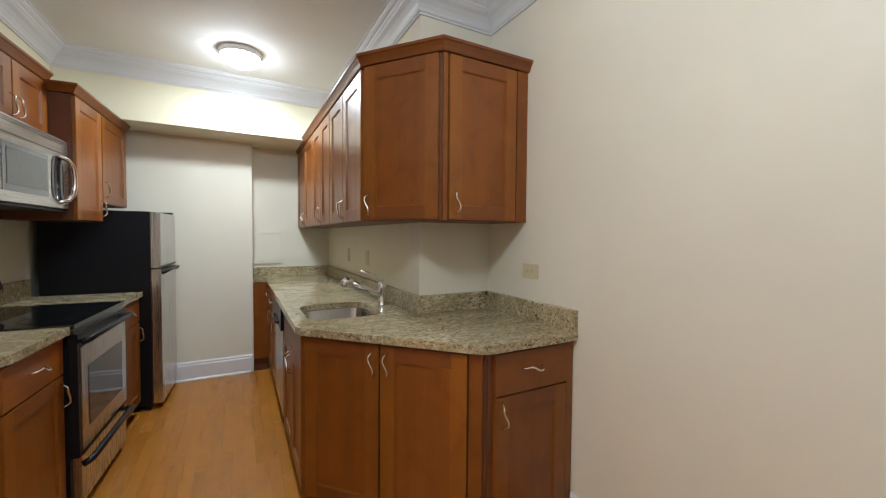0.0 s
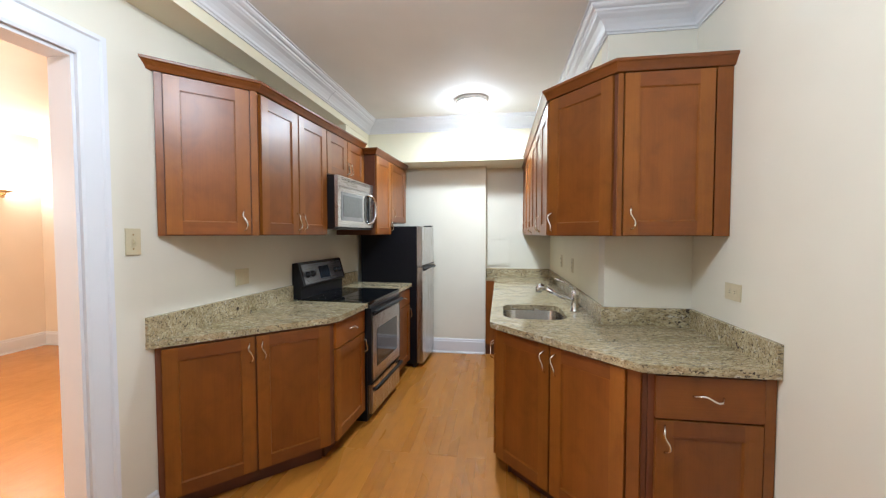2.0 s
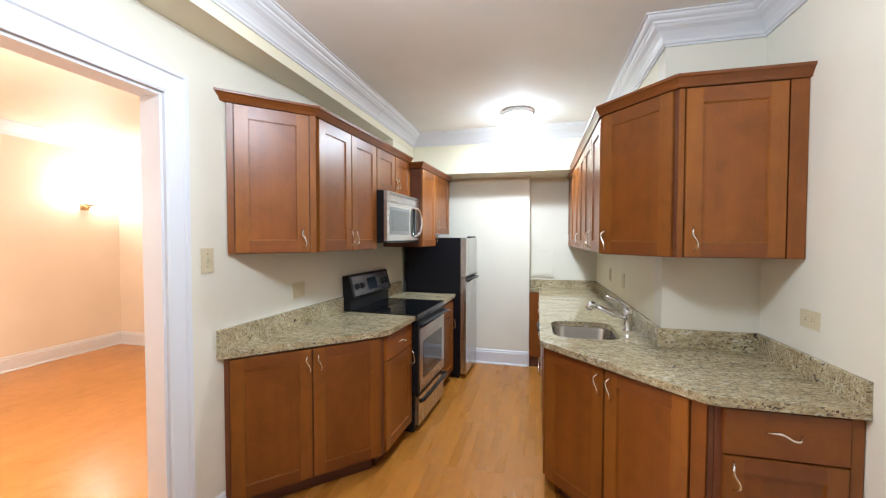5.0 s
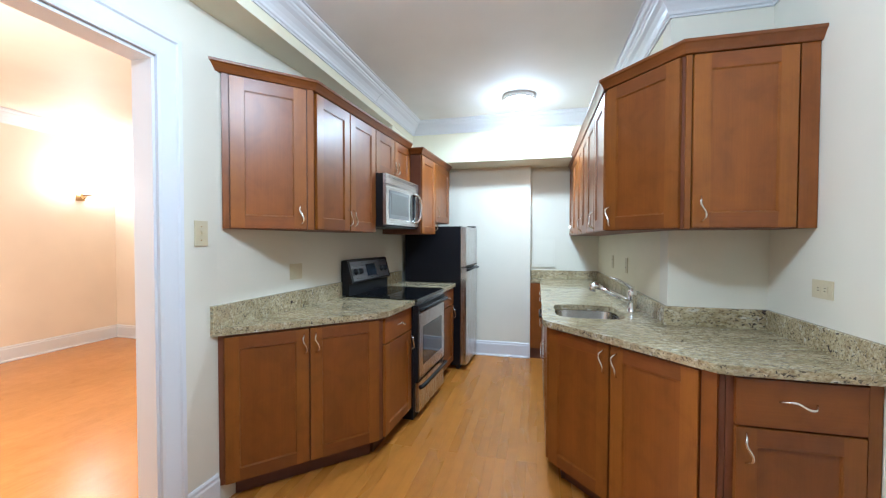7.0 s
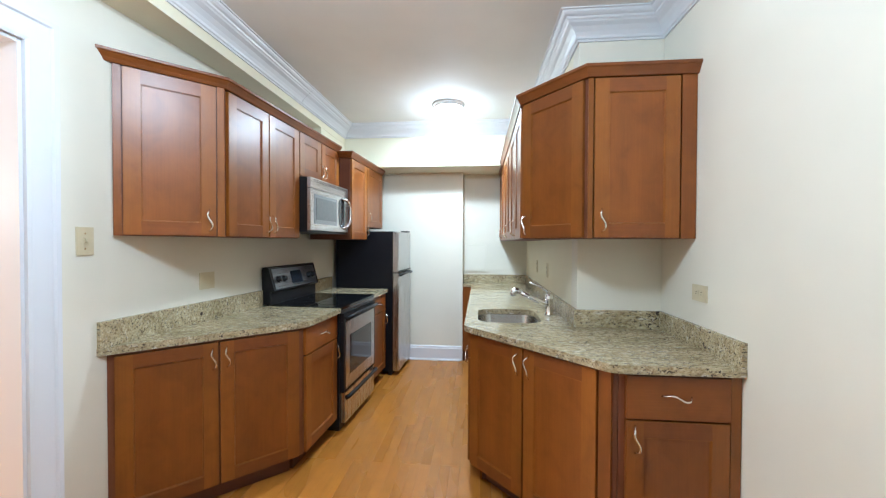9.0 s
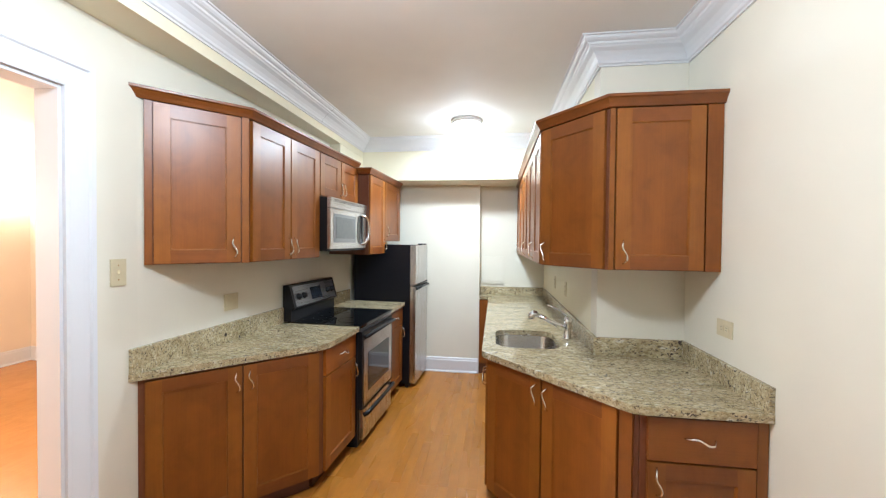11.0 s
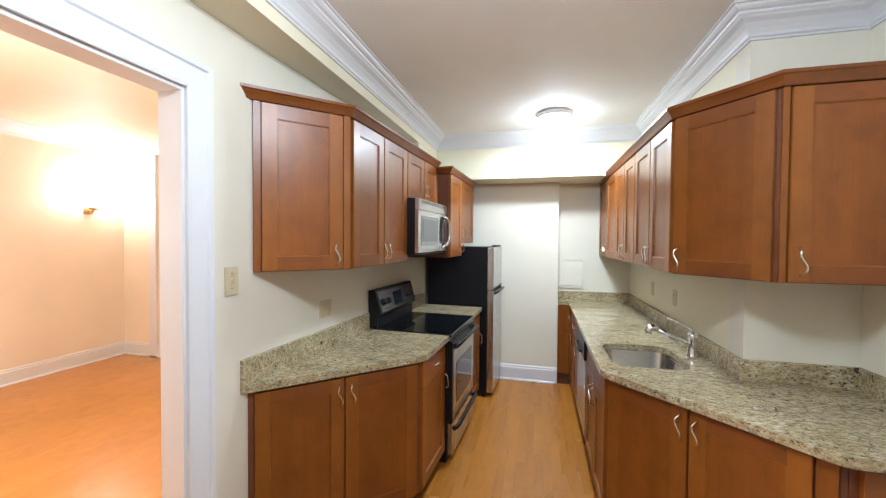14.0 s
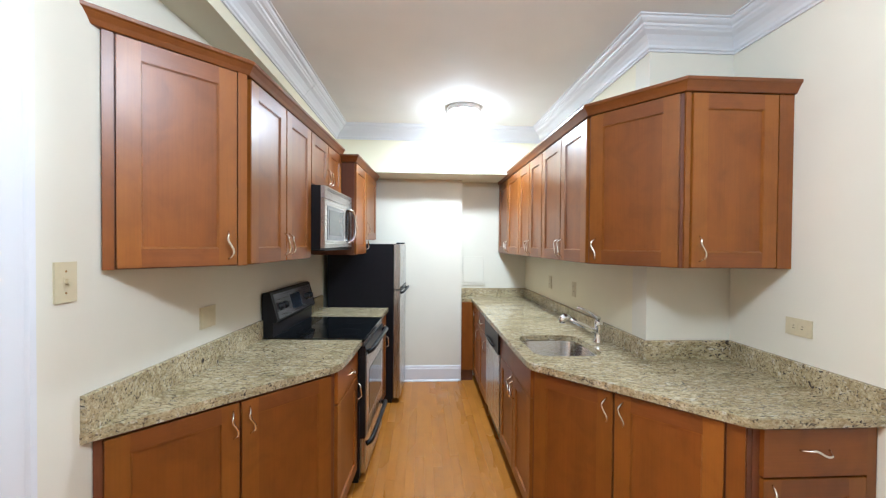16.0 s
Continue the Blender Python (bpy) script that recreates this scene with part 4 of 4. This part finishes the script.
part("hinge_cover", eased(box(bmesh.new(), (FW - 0.09, -0.06, FH + 0.0005), (FW - 0.01, 0.03, FH + 0.016)), 0.005, 2), BLACK, fridge)

# ---- ceiling lamp ----
light = thing("ceiling_lamp", pose(0.255, 3.46, CEIL), "round flush ceiling lamp with lit glass bowl", "ceiling lamp")
part("rim", lathe(bmesh.new(), [(0.09, -0.001), (0.144, -0.001), (0.148, -0.012), (0.148, -0.032), (0.141, -0.039), (0.130, -0.039), (0.130, -0.030), (0.09, -0.03)], 56), LAMP_RIM, light, "pale satin metal rim")
part("glass_bowl", lathe(bmesh.new(), [(0.129, -0.034), (0.127, -0.054), (0.112, -0.078), (0.08, -0.096), (0.045, -0.104), (0.004, -0.106)], 56), LAMP_GLASS, light, "glowing frosted glass")

# ---- switches and outlets ----
def plate(name, at, w, h, label, category, toggle, blank=False):
    """A wall plate; its front faces -y."""
    p = thing(name, at, label, category)
    part("plate", eased(box(bmesh.new(), (-w / 2, -0.006, -h / 2), (w / 2, 0, h / 2)), 0.003, 2), ALMOND, p)
    if toggle:
        part("toggle", eased(box(bmesh.new(), (-0.005, -0.017, -0.004), (0.005, -0.0076, 0.012)), 0.002), ALMOND, p)
        part("toggle_frame", eased(box(bmesh.new(), (-0.009, -0.0075, -0.017), (0.009, -0.0061, 0.017)), 0.001), ALMOND, p)
        for z in (-h * 0.27, h * 0.27):
            part("screw", lathe(bmesh.new(), [(0.0, 0), (0.004, 0), (0.003, 0.001), (0.0, 0.001)], 10), BRASS, p, "", pose(0, -0.006, z, 90))
    elif not blank:
        level = w > h
        for s in (-0.02, 0.02):
            m = pose(s, -0.006, 0) if level else pose(0, -0.006, s)
            r = part("socket", eased(box(bmesh.new(), (-0.016, -0.002, -0.014), (0.016, -0.0002, 0.014)), 0.0015), ALMOND, p, "", m)
            for a in (-0.006, 0.006):
                box_at = ((-0.005, -0.0026, a - 0.0012), (0.005, -0.0021, a + 0.0012)) if level else ((a - 0.0012, -0.0026, -0.002), (a + 0.0012, -0.0021, 0.007))
                part("slot", box(bmesh.new(), *box_at), SLOT, r)
    return p


plate("light_switch", pose(LEFT, 1.352, 1.410, 0, 0, 90), 0.074, 0.125, "almond plastic toggle light switch plate", "light switch", True)
plate("wall_plate", BANK @ pose(0, 0.622, 1.165, 0, 0, 90), 0.120, 0.105, "blank almond plastic plate above the worktop", "wall plate", False, True)
plate("power_outlet", pose(RIGHT, 1.752, 1.172, 0, 0, -90), 0.120, 0.078, "almond plastic outlet plate on the side wall", "outlet", False)
for y in (3.14, 3.72):
    plate("power_outlet", pose(INNER, y, 1.178, 0, 0, -90), 0.074, 0.120, "almond outlet plate behind the sink worktop", "outlet", False)

# access panel in the recess
panel = thing("access_panel", pose(0.375, ALCOVE, 1.065), "cream painted flush access panel in the recess", "panel")
part("door", eased(box(bmesh.new(), (0.017, -0.008, 0.017), (0.249, -0.001, 0.307)), 0.002), PANEL_PAINT, panel)
frame_bm = bmesh.new()
for a, b in (((0, -0.009, 0), (0.011, -0.0005, 0.324)), ((0.255, -0.009, 0), (0.266, -0.0005, 0.324)), ((0.0115, -0.009, 0), (0.2545, -0.0005, 0.011)), ((0.0115, -0.009, 0.313), (0.2545, -0.0005, 0.324))):
    box(frame_bm, a, b)
part("frame", frame_bm, PANEL_PAINT, panel)
part("bottom_ledge", box(bmesh.new(), (-0.01, -0.016, -0.012), (0.275, -0.001, -0.004)), PANEL_PAINT, panel)

# living room sconce
sconce = thing("wall_sconce", pose(LIV_X, 3.585, 1.945, 0, 0, 90), "lit brass wall sconce with warm glass shade", "wall lamp")
part("back_plate", eased(box(bmesh.new(), (-0.05, -0.016, -0.05), (0.05, -0.001, 0.045)), 0.006, 2), BRASS, sconce)
part("arm", tube(bmesh.new(), [(0, -0.016, 0), (0.0, -0.06, -0.028), (0.0, -0.11, -0.012), (0, -0.12, 0.03)], 0.008, 8), BRASS, sconce)
part("dish", lathe(bmesh.new(), [(0.0, 0.006), (0.03, 0.008), (0.055, 0.020), (0.066, 0.034), (0.060, 0.034), (0.028, 0.018), (0.0, 0.016)], 24, 0, (0, -0.12)), BRASS, sconce)
part("shade", lathe(bmesh.new(), [(0.030, 0.030), (0.045, 0.05), (0.075, 0.12), (0.085, 0.17)], 24, 0, (0, -0.12)), SCONCE_GLASS, sconce, "glowing frosted shade")
casing_2 = bmesh.new()
box(casing_2, (-5.02, LIV_Y - 0.03, GROUND), (-4.90, LIV_Y - 0.001, 2.72))
box(casing_2, (-5.05, LIV_Y - 0.05, 2.721), (-4.0, LIV_Y - 0.001, 2.80))
solid("trim", eased(casing_2, 0.004), TRIM, "white living room door casing", "trim", "structure")

# ---- floor boards ----
def boards(parent_name, x0, x1, y0, y1, width, breaks, label, seed, finish, stuff=False):
    """Strips along y; each strip is cut into boards at uneven places."""
    rng = random.Random(seed)
    base = solid(parent_name, prism(bmesh.new(), [(x0, y0), (x1, y0), (x1, y1), (x0, y1)], GROUND - 0.06, GROUND - 0.0035), FLOOR_JOINT, label, "floor", "structure")
    shapes, joined = {}, bmesh.new()
    x = x0
    while x < x1 - 0.004:
        w = min(width, x1 - x)
        cuts = [y0] + list(breaks)
        y = y0 + rng.uniform(0.3, 1.5)
        while y < y1:
            if all(abs(y - b) > 0.25 for b in breaks):
                cuts.append(y)
            y += rng.uniform(0.9, 1.9)
        cuts = sorted(cuts) + [y1]
        for a, b in zip(cuts, cuts[1:]):
            g = 0.0003
            if stuff:
                box(joined, (x + g, a + g, GROUND - 0.0034), (x + w - g, b - g, GROUND + rng.uniform(-0.0003, 0)))
                continue
            key = (round(w, 4), round(b - a, 3))
            if key not in shapes:
                bm = box(bmesh.new(), (g, g, -0.0034), (w - g, b - a - g, 0.0))
                shapes[key] = meshed("board", bm, finish)
            ob = new("board", shapes[key])
            ob.parent = base
            ob.location = (x, a, GROUND + rng.uniform(-0.0003, 0))
        x += w
    if stuff:
        tagged(part("boards", joined, finish, base), "", "", "", "stuff")
    return base


boards("floor", LEFT - JAMB, RIGHT + T, -2.84, ALCOVE + T, 0.064, (2.245,), "honey coloured pine strip floor", 3, FLOOR)
boards("living_floor", LIV_X - T, LEFT - JAMB, LIV_Y0 - T, LIV_Y + T, 0.064, (), "orange varnished strip floor in the living room", 5, LIVING_FLOOR, True)
boards("floor_rear", LEFT - JAMB, RIGHT + T, BACK - T, -2.84, 0.064, (), "honey coloured pine strip floor in the dining room", 7, FLOOR, True)
